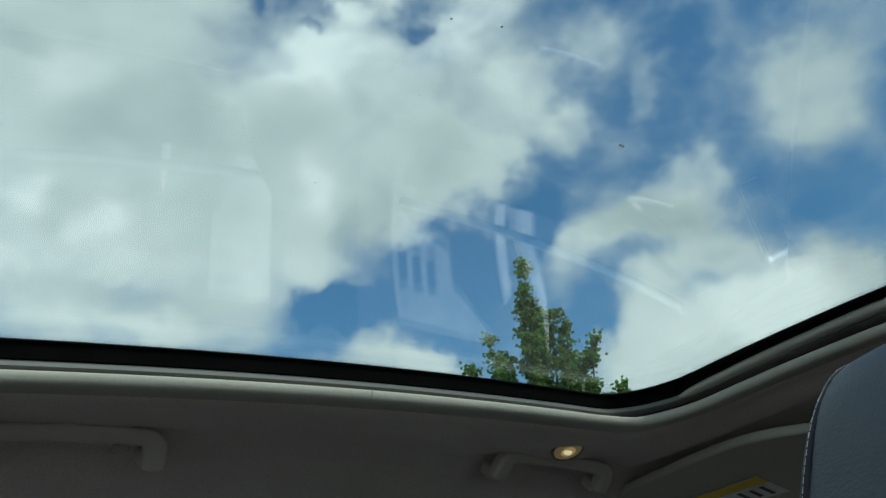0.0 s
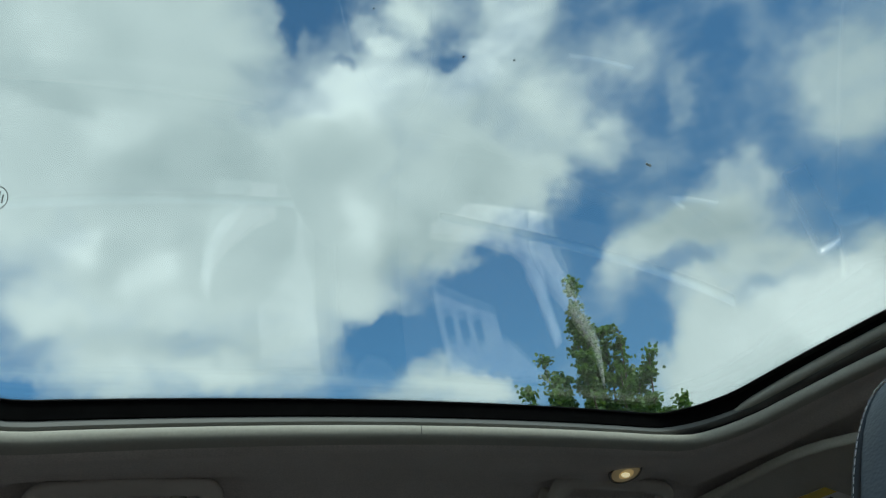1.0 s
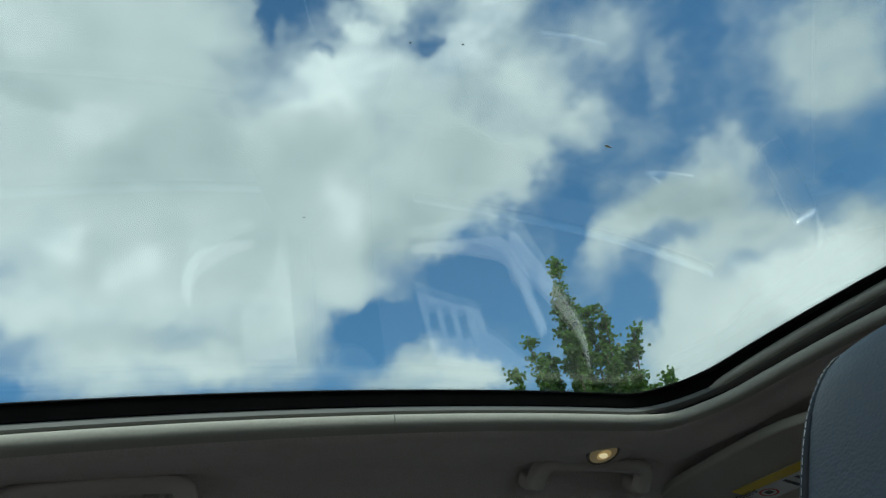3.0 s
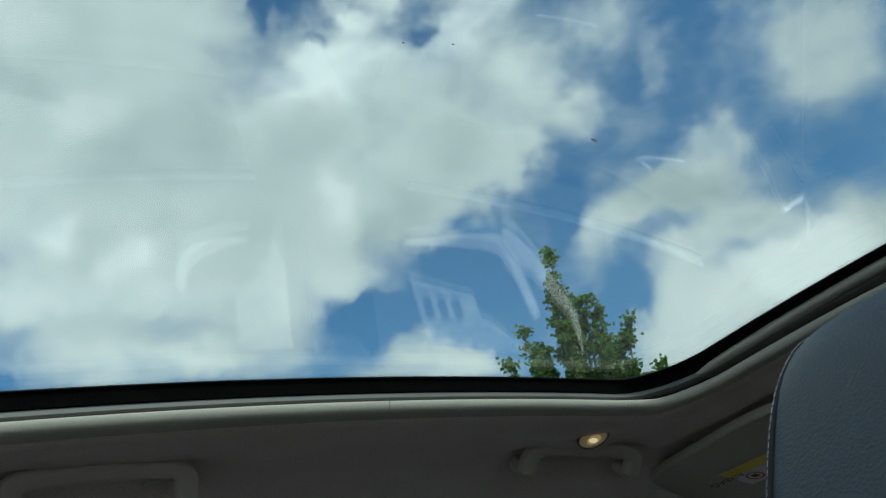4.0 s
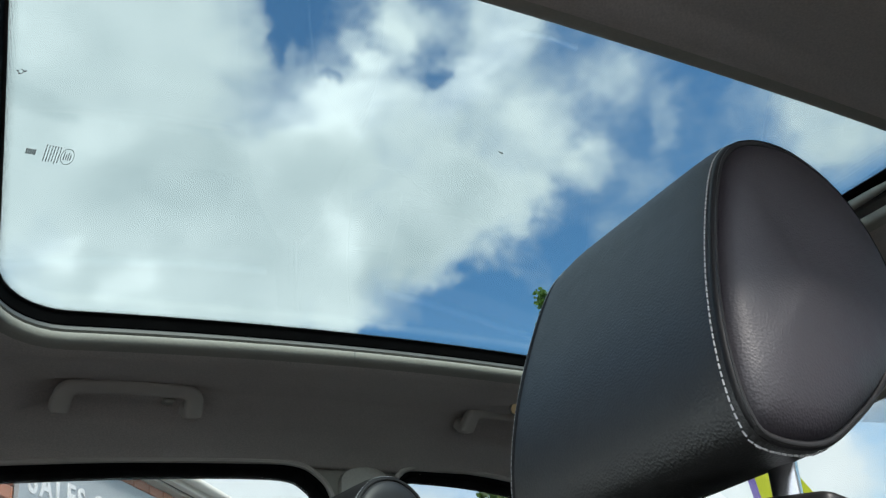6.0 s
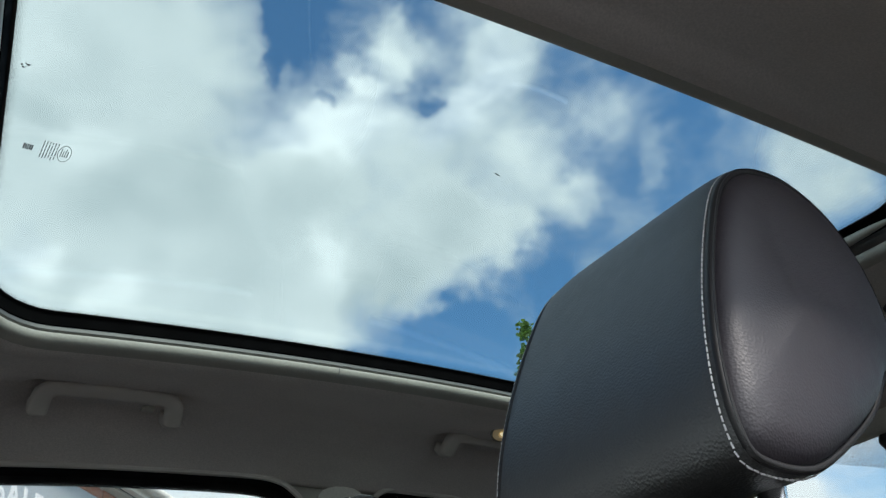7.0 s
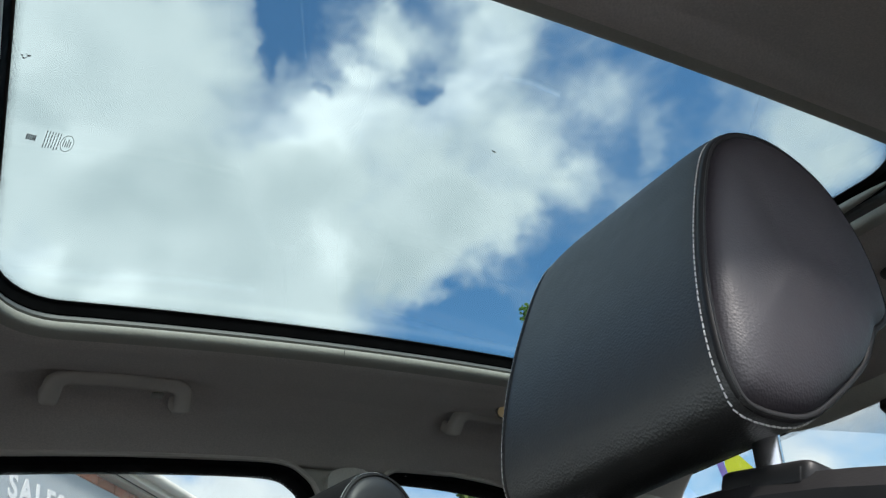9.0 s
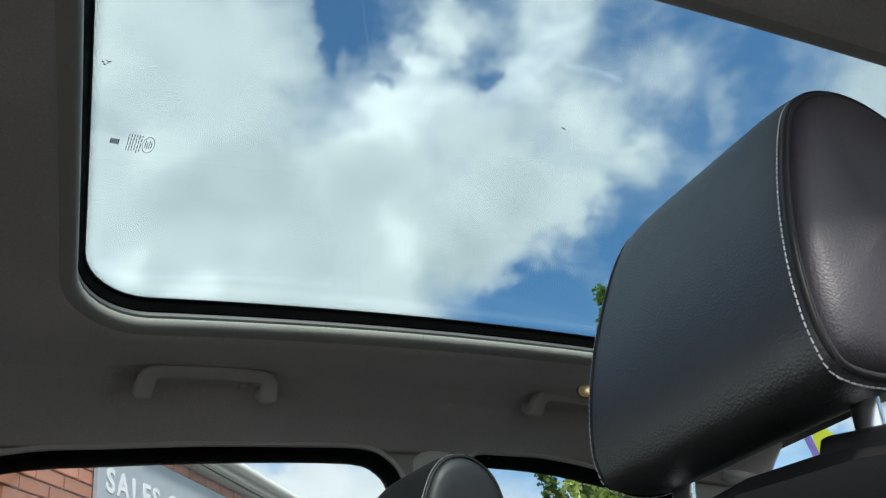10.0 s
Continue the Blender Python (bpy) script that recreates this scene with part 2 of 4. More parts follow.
# ---- building blocks ----
def part(name, bm, mat, parent=None, label="", smooth=True):
    me = bpy.data.meshes.new(name)
    bmesh.ops.recalc_face_normals(bm, faces=bm.faces)
    bm.to_mesh(me)
    bm.free()
    if smooth:
        me.polygons.foreach_set("use_smooth", [True] * len(me.polygons))
        me.set_sharp_from_angle(angle=radians(38))
    me.materials.append(mat)
    ob = new(name, me)
    if parent:
        ob.parent = parent
    if label:
        tagged(ob, label)
    return ob


def thing(name, label, category, group="", kind=""):
    return tagged(new(name), label, category, group, kind)


def rounded_rect(x0, x1, y0, y1, r, per_corner=9, per_side=56):
    """Points of a rounded rectangle, anticlockwise, the same count for every size."""
    pts = []
    for cx, cy, a0 in ((x1 - r, y1 - r, 0), (x0 + r, y1 - r, 90), (x0 + r, y0 + r, 180), (x1 - r, y0 + r, 270)):
        for i in range(per_corner):
            a = radians(a0 + 90 * i / (per_corner - 1))
            pts.append((cx + r * math.cos(a), cy + r * math.sin(a)))
        # the straight run to the next corner
        b = a0 + 90
        n = {90: (x0 + r, y1), 180: (x0, y0 + r), 270: (x1 - r, y0), 360: (x1, y1 - r)}[b]
        p = pts[-1]
        for i in range(1, per_side):
            f = i / per_side
            pts.append((p[0] + (n[0] - p[0]) * f, p[1] + (n[1] - p[1]) * f))
    return pts


def loops_to_bm(loops, close_ring=True, caps=False, close_stack=False):
    """Joins a stack of loops of equal length with quads."""
    bm = bmesh.new()
    rows = [[bm.verts.new(p) for p in lp] for lp in loops]
    n = len(rows[0])
    pairs = list(zip(rows, rows[1:])) + ([(rows[-1], rows[0])] if close_stack else [])
    for a, b in pairs:
        for i in range(n if close_ring else n - 1):
            j = (i + 1) % n
            bm.faces.new((a[i], a[j], b[j], b[i]))
    if caps:
        bm.faces.new(rows[0][::-1])
        bm.faces.new(rows[-1])
    return bm


def chaikin(pts, times=2, closed=True):
    for _ in range(times):
        out = []
        n = len(pts)
        for i in range(n if closed else n - 1):
            a, b = Vector(pts[i]), Vector(pts[(i + 1) % n])
            out += [a * 0.75 + b * 0.25, a * 0.25 + b * 0.75]
        if not closed:
            out = [Vector(pts[0])] + out + [Vector(pts[-1])]
        pts = out
    return [Vector(p) for p in pts]


def spline(pts, n=6, closed=True):
    """A smooth curve through the points."""
    P = [Vector(p) for p in pts]
    m = len(P)
    out = []
    for i in range(m if closed else m - 1):
        if closed:
            a, b, c, d = P[i - 1], P[i], P[(i + 1) % m], P[(i + 2) % m]
        else:
            a, b, c, d = P[max(i - 1, 0)], P[i], P[i + 1], P[min(i + 2, m - 1)]
        for k in range(n):
            t = k / n
            out.append(0.5 * (2 * b + (c - a) * t + (2 * a - 5 * b + 4 * c - d) * t * t + (3 * b - 3 * c + d - a) * t ** 3))
    return out if closed else out + [P[-1]]


def tube(pts, radius, sides=10, flat=1.0, up=(0, 0, 1), caps=True, radii=None, power=1.0):
    """A rod along points; flat squeezes it along up."""
    pts = [Vector(p) for p in pts]
    loops = []
    for i, p in enumerate(pts):
        d = (pts[min(i + 1, len(pts) - 1)] - pts[max(i - 1, 0)]).normalized()
        s = d.cross(Vector(up))
        s = s.normalized() if s.length > 1e-4 else d.orthogonal().normalized()
        u = s.cross(d).normalized()
        r = radii[i] if radii else radius
        turn = [(math.cos(2 * math.pi * k / sides), math.sin(2 * math.pi * k / sides)) for k in range(sides)]
        turn = [(math.copysign(abs(a) ** power, a), math.copysign(abs(b) ** power, b)) for a, b in turn]
        loops.append([p + s * (r * a) + u * (r * flat * b) for a, b in turn])
    return loops_to_bm(loops, caps=caps)


def box(sx, sy, sz, at=(0, 0, 0), bevel=0.004, segs=2, m=None):
    bm = bmesh.new()
    bmesh.ops.create_cube(bm, size=1, matrix=Matrix.Diagonal((sx, sy, sz, 1)))
    if bevel:
        bmesh.ops.bevel(bm, geom=list(bm.edges), offset=min(bevel, 0.49 * min(sx, sy, sz)), segments=segs, affect="EDGES", profile=0.6)
    bm.transform(Matrix.Translation(at) @ (m or Matrix()))
    return bm


def slab(outline, holes, thick, m):
    """A flat plate with holes: outlines in its own x, y; thick along z."""
    bm = bmesh.new()
    edges = []
    for lp in (outline, *holes):
        vs = [bm.verts.new((p[0], p[1], 0)) for p in lp]
        edges += [bm.edges.new((vs[i], vs[(i + 1) % len(vs)])) for i in range(len(vs))]
    bmesh.ops.triangle_fill(bm, use_beauty=True, use_dissolve=False, edges=edges)
    got = bmesh.ops.extrude_face_region(bm, geom=list(bm.faces))
    bmesh.ops.translate(bm, vec=(0, 0, thick), verts=[v for v in got["geom"] if isinstance(v, bmesh.types.BMVert)])
    bm.transform(m)
    return bm


def smooth_step(v):
    v = min(1.0, max(0.0, v))
    return v * v * (3 - 2 * v)


# ---- the car's roof ----
ROOF_X0, ROOF_X1, ROOF_Y = -0.600, 0.395, 0.343
SIDE_Y = 0.640
HEAD_X0, HEAD_X1 = -1.35, 0.95


def glass_z(x, y):
    return 1.652 - 0.28 * y * y - 0.06 * (x + 0.1) ** 2


def table(v, rows):
    for (a, za), (b, zb) in zip(rows, rows[1:]):
        if v <= b:
            f = max(0.0, (v - a) / (b - a))
            return za + (zb - za) * f
    return rows[-1][1]


def head_z(x, y):
    side = table(abs(y), ((0.30, 1.592), (0.40, 1.573), (0.46, 1.575), (0.50, 1.571), (0.54, 1.558), (0.58, 1.538), (0.612, 1.516), (0.637, 1.494)))
    side -= 0.016 * smooth_step((x + 0.12) / 0.45) + 0.060 * smooth_step((x - 0.30) / 0.6) * smooth_step((abs(y) - 0.35) / 0.3)
    front = table(x, ((0.40, 1.60), (0.45, 1.575), (0.49, 1.552), (0.515, 1.543), (0.535, 1.546), (0.56, 1.562), (0.72, 1.545), (0.95, 1.500)))
    rear = table(-x, ((0.62, 1.60), (0.68, 1.585), (0.9, 1.570), (1.35, 1.52)))
    z = min(side, front, rear)
    # shallow pockets behind the two grab handles
    for xc, half in ((-0.374, 0.112), (0.353, 0.117)):
        fx = 1 - smooth_step((abs(x - xc) - half + 0.010) / 0.036)
        fy = smooth_step((y - 0.478) / 0.030) * (1 - smooth_step((y - 0.552) / 0.030))
        z += 0.023 * fx * fy
    return z


def opening(d):
    """The roof opening, d wider all round: it narrows to the rear and its front edge is bowed."""
    out = []
    for x, y in rounded_rect(ROOF_X0 - d, ROOF_X1 + d, -ROOF_Y - d, ROOF_Y + d, 0.088 + d):
        fx, fy = (x - ROOF_X0) / (ROOF_X1 - ROOF_X0), (y + ROOF_Y) / (2 * ROOF_Y)
        near, rear = 1 - fy, 1 - fx
        x += rear * (0.018 * fy - 0.062 * near) + 0.058 * max(0.0, fx) ** 3 * max(0.0, 1 - (2 * fy - 1) ** 2)
        x += 0.014 * smooth_step((fx - 0.85) / 0.12) * min(1.0, max(0.0, d) / 0.004)
        y += near * (-0.052 * fx + 0.004 * rear)
        out.append((x, y))
    return out


def front_drop(x):
    return 0.008 * smooth_step((x - 0.33) / 0.07)


def ring(stations, drop=0.0):
    """Loops round the roof opening: (outward, below the glass); the lip lies lower in front."""
    return [[(x, y, glass_z(x, y) - dz - drop * front_drop(x)) for x, y in opening(d)] for d, dz in stations]


def build_roof():
    lip = ring(((0.020, 0.024), (0.020, 0.030), (0.026, 0.0360), (0.033, 0.0385), (0.042, 0.0395)), 1.0)
    start = opening(0.042)
    outer = rounded_rect(HEAD_X0, HEAD_X1, -SIDE_Y + 0.003, SIDE_Y - 0.003, 0.02)
    field = []
    steps = 46
    for k in range(1, steps + 1):
        f = k / steps
        lp = []
        for (ax, ay), (bx, by) in zip(start, outer):
            x, y = ax + (bx - ax) * f, ay + (by - ay) * f
            z0 = glass_z(ax, ay) - 0.0395 - front_drop(ax)
            w = smooth_step(f * 7.0)
            lp.append((x, y, z0 * (1 - w) + head_z(x, y) * w))
        field.append(lp)
    ob = part("ceiling", loops_to_bm(lip + field), M_HEAD)
    so = ob.modifiers.new("thickness", "SOLIDIFY")
    so.thickness, so.offset = 0.004, -1
    tagged(ob, "warm grey woven cloth headliner round a large glass roof", "ceiling", kind="structure")
    trim = tagged(part("trim", loops_to_bm(ring(((0.018, 0.0278), (0.0100, 0.0278), (0.0082, 0.0287), (0.0076, 0.0300), (0.0080, 0.0345), (0.0095, 0.0385), (0.0125, 0.0408), (0.018, 0.0416), (0.030, 0.0412), (0.0360, 0.0404), (0.037, 0.0375)), 1.0)), M_TRIM),
                  "pale beige soft lip along the roof opening", "trim", kind="structure")
    jx, jy = -0.065, ROOF_Y + 0.0085
    part("joint", tube([(jx, jy - 0.0013, glass_z(jx, jy) - 0.0272), (jx, jy - 0.0008, glass_z(jx, jy) - 0.0340), (jx, jy + 0.0015, glass_z(jx, jy) - 0.0392)], 0.0004, 6, up=(1, 0, 0)), M_RAIL, trim, "thin dark joint")
    # outer shell, clear of the glass
    shell = []
    for f in (0, 0.25, 0.5, 0.75, 1.0):
        lp = []
        for (ax, ay), (bx, by) in zip(opening(0.060), rounded_rect(HEAD_X0 - 0.08, HEAD_X1 + 0.02, -0.69, 0.69, 0.12)):
            x, y = ax + (bx - ax) * f, ay + (by - ay) * f
            lp.append((x, y, max(glass_z(x, y) + 0.006 - 0.02 * f ** 2, head_z(max(min(x, 0.93), -1.3), min(abs(y), 0.6)) + 0.032) - 0.012 * f ** 4))
        shell.append(lp)
    sh = part("roof", loops_to_bm(shell), M_PAINT)
    sh.modifiers.new("thickness", "SOLIDIFY").thickness = 0.006
    tagged(sh, "dark grey painted steel car roof skin", "roof", kind="structure")
    win = thing("window_1", "large fixed tinted panoramic glass roof with black border", "window", kind="structure")
    n = 60
    bm = bmesh.new()
    grid = {}
    x0, x1, yy = ROOF_X0 - 0.12, ROOF_X1 + 0.09, ROOF_Y + 0.10
    for s, up in enumerate((0.0, 0.003)):
        for i in range(n + 1):
            for j in range(n + 1):
                x, y = x0 + (x1 - x0) * i / n, -yy + 2 * yy * j / n
                grid[s, i, j] = bm.verts.new((x, y, glass_z(x, y) + up))
    for s in (0, 1):
        for i in range(n):
            for j in range(n):
                bm.faces.new((grid[s, i, j], grid[s, i + 1, j], grid[s, i + 1, j + 1], grid[s, i, j + 1]))
    rim = [(i, 0) for i in range(n)] + [(n, j) for j in range(n)] + [(i, n) for i in range(n, 0, -1)] + [(0, j) for j in range(n, 0, -1)]
    for (a, b), (c, d) in zip(rim, rim[1:] + rim[:1]):
        bm.faces.new((grid[0, a, b], grid[0, c, d], grid[1, c, d], grid[1, a, b]))
    part("pane", bm, M_ROOFGLASS, win)
    part("border", loops_to_bm(ring(((0.0, 0.0015), (0.0, 0.0025), (0.008, 0.0028), (0.055, 0.0028), (0.055, 0.0015))), close_stack=True), M_FRIT, win, "black enamel border of the glass")
    dots = bmesh.new()
    for d, rad in ((-0.0006 - 0.0011 * k, 0.00050 - 0.00005 * k) for k in range(7)):
        lp = opening(d)
        walked, nxt = 0.0, 0.0
        for (ax, ay), (bx, by) in zip(lp, lp[1:] + lp[:1]):
            ln = math.hypot(bx - ax, by - ay)
            while nxt < walked + ln:
                f = (nxt - walked) / ln
                x, y = ax + (bx - ax) * f, ay + (by - ay) * f
                dots.faces.new([dots.verts.new((x + rad * math.cos(a), y + rad * math.sin(a), glass_z(x, y) - 0.0012)) for a in (0, math.pi / 2, math.pi, 1.5 * math.pi)])
                nxt += 0.00125
            walked += ln
    part("dotted_edge", dots, M_FRIT, win, "fine black dots that fade out the border", smooth=False)
    part("seal", loops_to_bm(ring(((0.003, 0.003), (0.0045, 0.010), (0.0075, 0.0175), (0.03, 0.0175), (0.03, 0.003))), close_stack=True), M_RUBBER, win, "black rubber seal")
    part("rail", loops_to_bm(ring(((0.0102, 0.0175), (0.0092, 0.0182), (0.0088, 0.0240), (0.0105, 0.0252), (0.016, 0.0252), (0.03, 0.0252), (0.03, 0.0175))), close_stack=True), M_RAIL, win, "satin grey guide rail")
    # roller blind cassette along the front edge
    pts = [(ROOF_X1 + 0.021 + 0.058 * (1 - (y / ROOF_Y) ** 2), y, glass_z(0.4, y) - 0.0205) for y in [(-0.335 + 0.67 * i / 24) for i in range(25)]]
    part("blind_cassette", tube(pts, 0.0095, 12, 0.85, radii=[0.0092 * (1 - 0.85 * abs(i / 12 - 1) ** 7) for i in range(25)]), M_TRIM, win, "pale rounded roller blind cassette")


build_roof()


# ---- the car's sides ----
REAR_WIN = spline([(-1.14, 1.155), (-1.02, 1.29), (-0.86, 1.415), (-0.65, 1.474), (-0.49, 1.486), (-0.31, 1.492), (-0.15, 1.493), (-0.060, 1.488), (-0.022, 1.470), (0.001, 1.438),
                   (0.014, 1.36), (0.022, 1.25), (0.018, 1.170), (-0.02, 1.152), (-0.4, 1.148), (-0.8, 1.148)], 5)
FRONT_WIN = spline([(0.150, 1.165), (0.142, 1.25), (0.140, 1.40), (0.150, 1.462), (0.185, 1.483), (0.235, 1.482), (0.33, 1.473), (0.43, 1.456), (0.60, 1.415), (0.85, 1.340), (1.10, 1.235),
                    (1.24, 1.12), (1.20, 1.083), (0.7, 1.115), (0.2, 1.142)], 5)


def shrink(lp, d):
    """The loop drawn in by d."""
    n = len(lp)
    out = []
    area = sum(lp[i][0] * lp[(i + 1) % n][1] - lp[(i + 1) % n][0] * lp[i][1] for i in range(n))
    sgn = 1 if area > 0 else -1
    for i in range(n):
        t = Vector(lp[(i + 1) % n]) - Vector(lp[i - 1])
        t.normalize()
        out.append(Vector((lp[i][0] - t[1] * d * sgn, lp[i][1] + t[0] * d * sgn)))
    return out


def side_matrix(y):
    """Own x, y, z become the car's x, z, y."""
    return Matrix(((1, 0, 0, 0), (0, 0, 1, y), (0, 1, 0, 0), (0, 0, 0, 1)))


def side_window(name, lp, side, label):
    win = thing(name, label, "window", kind="structure")
    y = side * SIDE_Y
    loops = []
    for d, off in ((-0.008, 0.004), (-0.006, -0.008), (0.002, -0.012), (0.006, -0.006), (0.009, -0.005), (0.013, 0.006), (0.013, 0.03), (-0.0005, 0.03), (-0.0005, 0.004)):
        loops.append([(p[0], y + side * off, p[1]) for p in shrink(lp, d)])
    part("window_seal", loops_to_bm(loops, close_stack=True), M_RUBBER, win, "black rubber window seal")
    top = sorted(((p[0], p[1]) for p in shrink(lp, -0.007) if p[1] > 1.395), key=lambda p: p[0])
    part("frame_trim", tube([(px, y - side * 0.013, pz) for px, pz in top], 0.0052, 8), M_HANDLE, win, "grey plastic trim over the window")
    inner = shrink(lp, 0.010)
    part("pane", slab(inner, [], 0.004, side_matrix(y + side * 0.012)), M_SIDEGLASS, win, smooth=False)
    low = sorted(p[0] for p in lp)
    rear = low[0] < -0.5
    xa, za, xb, zb, bow = (-1.05, 1.182, -0.004, 1.1685, 0.003) if rear else (0.280, 1.159, 1.095, 1.108, 0.008)
    strip = [(xa + (xb - xa) * i / 16, y + side * 0.050, za + (zb - za) * i / 16 + bow * (1 - (i / 8 - 1) ** 2)) for i in range(17)]
    part("belt_strip", tube(strip, 0.0026, 10), M_SATIN, win, "bright metal strip along the sill")
    part("belt_seal", box(math.hypot(xb - xa, zb - za), 0.050, 0.010, (0, 0, 0), 0.003), M_RUBBER, win, "black rubber belt seal").matrix_basis = pose(0.5 * (xa + xb), y + side * 0.0205, 0.5 * (za + zb) - 0.012, 0, math.degrees(math.atan2(za - zb, xb - xa)), 0)
    return win


def build_sides():
    edge_top = [(-1.35, 1.10), (-1.30, 1.40), (-0.90, 1.49), (-0.45, 1.512), (0.0, 1.512), (0.30, 1.495), (0.60, 1.490), (0.925, 1.478), (0.945, 1.42), (1.35, 1.12), (1.45, 1.05), (1.45, 0.30), (-1.35, 0.30)]
    left = part("wall_left", slab(edge_top, [REAR_WIN, FRONT_WIN], 0.045, side_matrix(SIDE_Y)), M_TRIM, smooth=False)
    tagged(left, "beige pillar trim and door cards of the car side", "wall", kind="structure")
    doorway = chaikin([(-1.0, 0.40), (-1.02, 1.24), (-0.86, 1.37), (-0.66, 1.455), (-0.45, 1.484), (-0.20, 1.497), (-0.06, 1.497), (-0.012, 1.455), (0.010, 1.38), (0.020, 0.40)], 2)
    right = part("wall_right", slab(edge_top, [doorway, FRONT_WIN], 0.045, side_matrix(-SIDE_Y - 0.045)), M_TRIM, smooth=False)
    tagged(right, "beige pillar trim of the car side with the rear doorway open", "wall", kind="structure")
    # black cards added to cut light bounced up from the pale doors
    for y0, xa, xb in ((SIDE_Y - 0.016, -1.30, 1.38), (-SIDE_Y + 0.016, 0.06, 1.38)):
        tagged(part("door_card", box(xb - xa, 0.028, 0.83, ((xa + xb) / 2, y0, 0.725), 0.010, 3), M_DARK), "black plastic lower door card", "trim", kind="structure")
    for holes, y0, name in (([REAR_WIN, FRONT_WIN], SIDE_Y + 0.047, "left"), ([doorway, FRONT_WIN], -SIDE_Y - 0.053, "right")):
        skin = part("body_side", slab(edge_top, holes, 0.006, side_matrix(y0)), M_PAINT, smooth=False)
        tagged(skin, "dark grey painted outer side of the car", "car body", kind="structure")
    side_window("window_2", REAR_WIN, 1, "closed rear side window with black rubber seal")
    side_window("window_3", FRONT_WIN, 1, "closed front side window with black rubber seal")
    side_window("window_4", FRONT_WIN, -1, "closed front side window with black rubber seal")
    # B pillar cover, slightly proud
    pil = chaikin([(0.030, 1.315), (0.026, 1.44), (0.034, 1.488), (0.12, 1.490), (0.134, 1.44), (0.136, 1.315)], 2)
    tagged(part("pillar_trim", slab(pil, [], 0.014, side_matrix(SIDE_Y - 0.0145)), M_TRIM_LIT, smooth=False), "beige upper cover of the door pillar, lightened as if lit", "trim", kind="structure")
    # lower half added in black so the roof glass mirrors no pale wedge
    low = [(0.028, 1.0), (0.028, 1.312), (0.138, 1.312), (0.138, 1.0)]
    tagged(part("pillar_trim", slab(low, [], 0.016, side_matrix(SIDE_Y - 0.0165)), M_DARK, smooth=False), "black plastic lower cover of the door pillar", "trim", kind="structure")
    for s in (1, -1):
        pts = chaikin([(0.80, s * 0.640, 1.455), (0.925, s * 0.645, 1.42), (1.20, s * 0.665, 1.21), (1.50, s * 0.70, 0.98)], 2, False)
        tagged(part("front_pillar_trim", tube(pts, 0.036, 12, 0.8), M_TRIM_LIT), "beige windscreen pillar trim, lightened as if lit", "trim", kind="structure")
    # windscreen
    scr = thing("window_5", "sloping windscreen with dotted shade band at the top", "window", kind="structure")
    a, b = Vector((0.93, 0, 1.505)), Vector((1.62, 0, 1.0))
    d = (b - a)
    m = Matrix(((0, d.normalized().x, 0, a.x), (1, 0, 0, 0), (0, d.normalized().z, 0, a.z), (0, 0, 0, 1)))
    nrm = Vector((-d.z, 0, d.x)).normalized()
    m.col[2] = Vector((nrm.x, 0, nrm.z, 0))
    ln = d.length
    part("pane", slab([(-0.60, 0), (0.60, 0), (0.70, ln), (-0.70, ln)], [], 0.005, m), M_SIDEGLASS, scr, smooth=False)
    part("border", slab([(-0.60, 0), (0.60, 0), (0.604, 0.035), (-0.604, 0.035)], [], 0.002, Matrix.Translation(nrm * -0.004) @ m), M_FRIT, scr, "black enamel border")
    # shade band of small dots
    bm = bmesh.new()
    for r in range(62):
        down = 0.0355 + r * 0.0022
        for k in range(250):
            x = -0.34 + 0.68 * (k + 0.5 * (r % 2)) / 250
            if down > 0.048 + 0.70 * min(max(0.243 - abs(x), 0.0), 0.135):
                continue
            rad = 0.00105
            vs = [bm.verts.new((x + rad * math.cos(q * math.pi / 2), down + rad * math.sin(q * math.pi / 2), 0)) for q in range(4)]
            bm.faces.new(vs)
    bm.transform(Matrix.Translation(nrm * -0.002) @ m)
    part("shade_band", bm, M_STAMP, scr, "grey dotted shade band", smooth=False)
    head = tube([(0.945 - 0.10 * (yy / 0.6) ** 4, yy, 1.496 - 0.030 * (yy / 0.6) ** 4) for yy in [-0.30 + 0.6 * i / 24 for i in range(25)]], 0.036, 14, 0.55, (0.6, 0, 0.8), radii=[0.036 - 0.026 * abs(i / 12 - 1) ** 6 for i in range(25)])
    tagged(part("header_trim", head, M_TRIM_LIT), "beige trim at the top of the windscreen, lightened as if lit", "trim", kind="structure")
    mir = thing("rear_view_mirror", "black rear-view mirror on a windscreen mount", "mirror")
    part("mount", box(0.150, 0.085, 0.030, (0, 0, 0), 0.008, 3, m), M_DARK, mir).data.transform(Matrix.Translation(d.normalized() * 0.085 - nrm * 0.018))
    part("stalk", tube([(0.965, -0.02, 1.430), (0.88, -0.08, 1.385), (0.81, -0.115, 1.345)], 0.010, 10), M_DARK, mir)
    part("housing", box(0.036, 0.235, 0.066, (0.800, -0.116, 1.335), 0.015, 4), M_DARK, mir)
    part("mirror_glass", box(0.002, 0.215, 0.050, (0.7815, -0.116, 1.335), 0.0008, 1), M_CHROME, mir, "silvered mirror glass")
    tagged(part("floor", box(3.0, 1.36, 0.04, (0.05, 0, 0.28), 0.01), M_CARPET), "dark carpeted car floor", "floor", kind="structure")
    tagged(part("wall_front", box(0.32, 1.27, 0.80, (1.55, 0, 0.68), 0.05, 3), M_DARK), "black plastic dashboard", "wall", kind="structure")
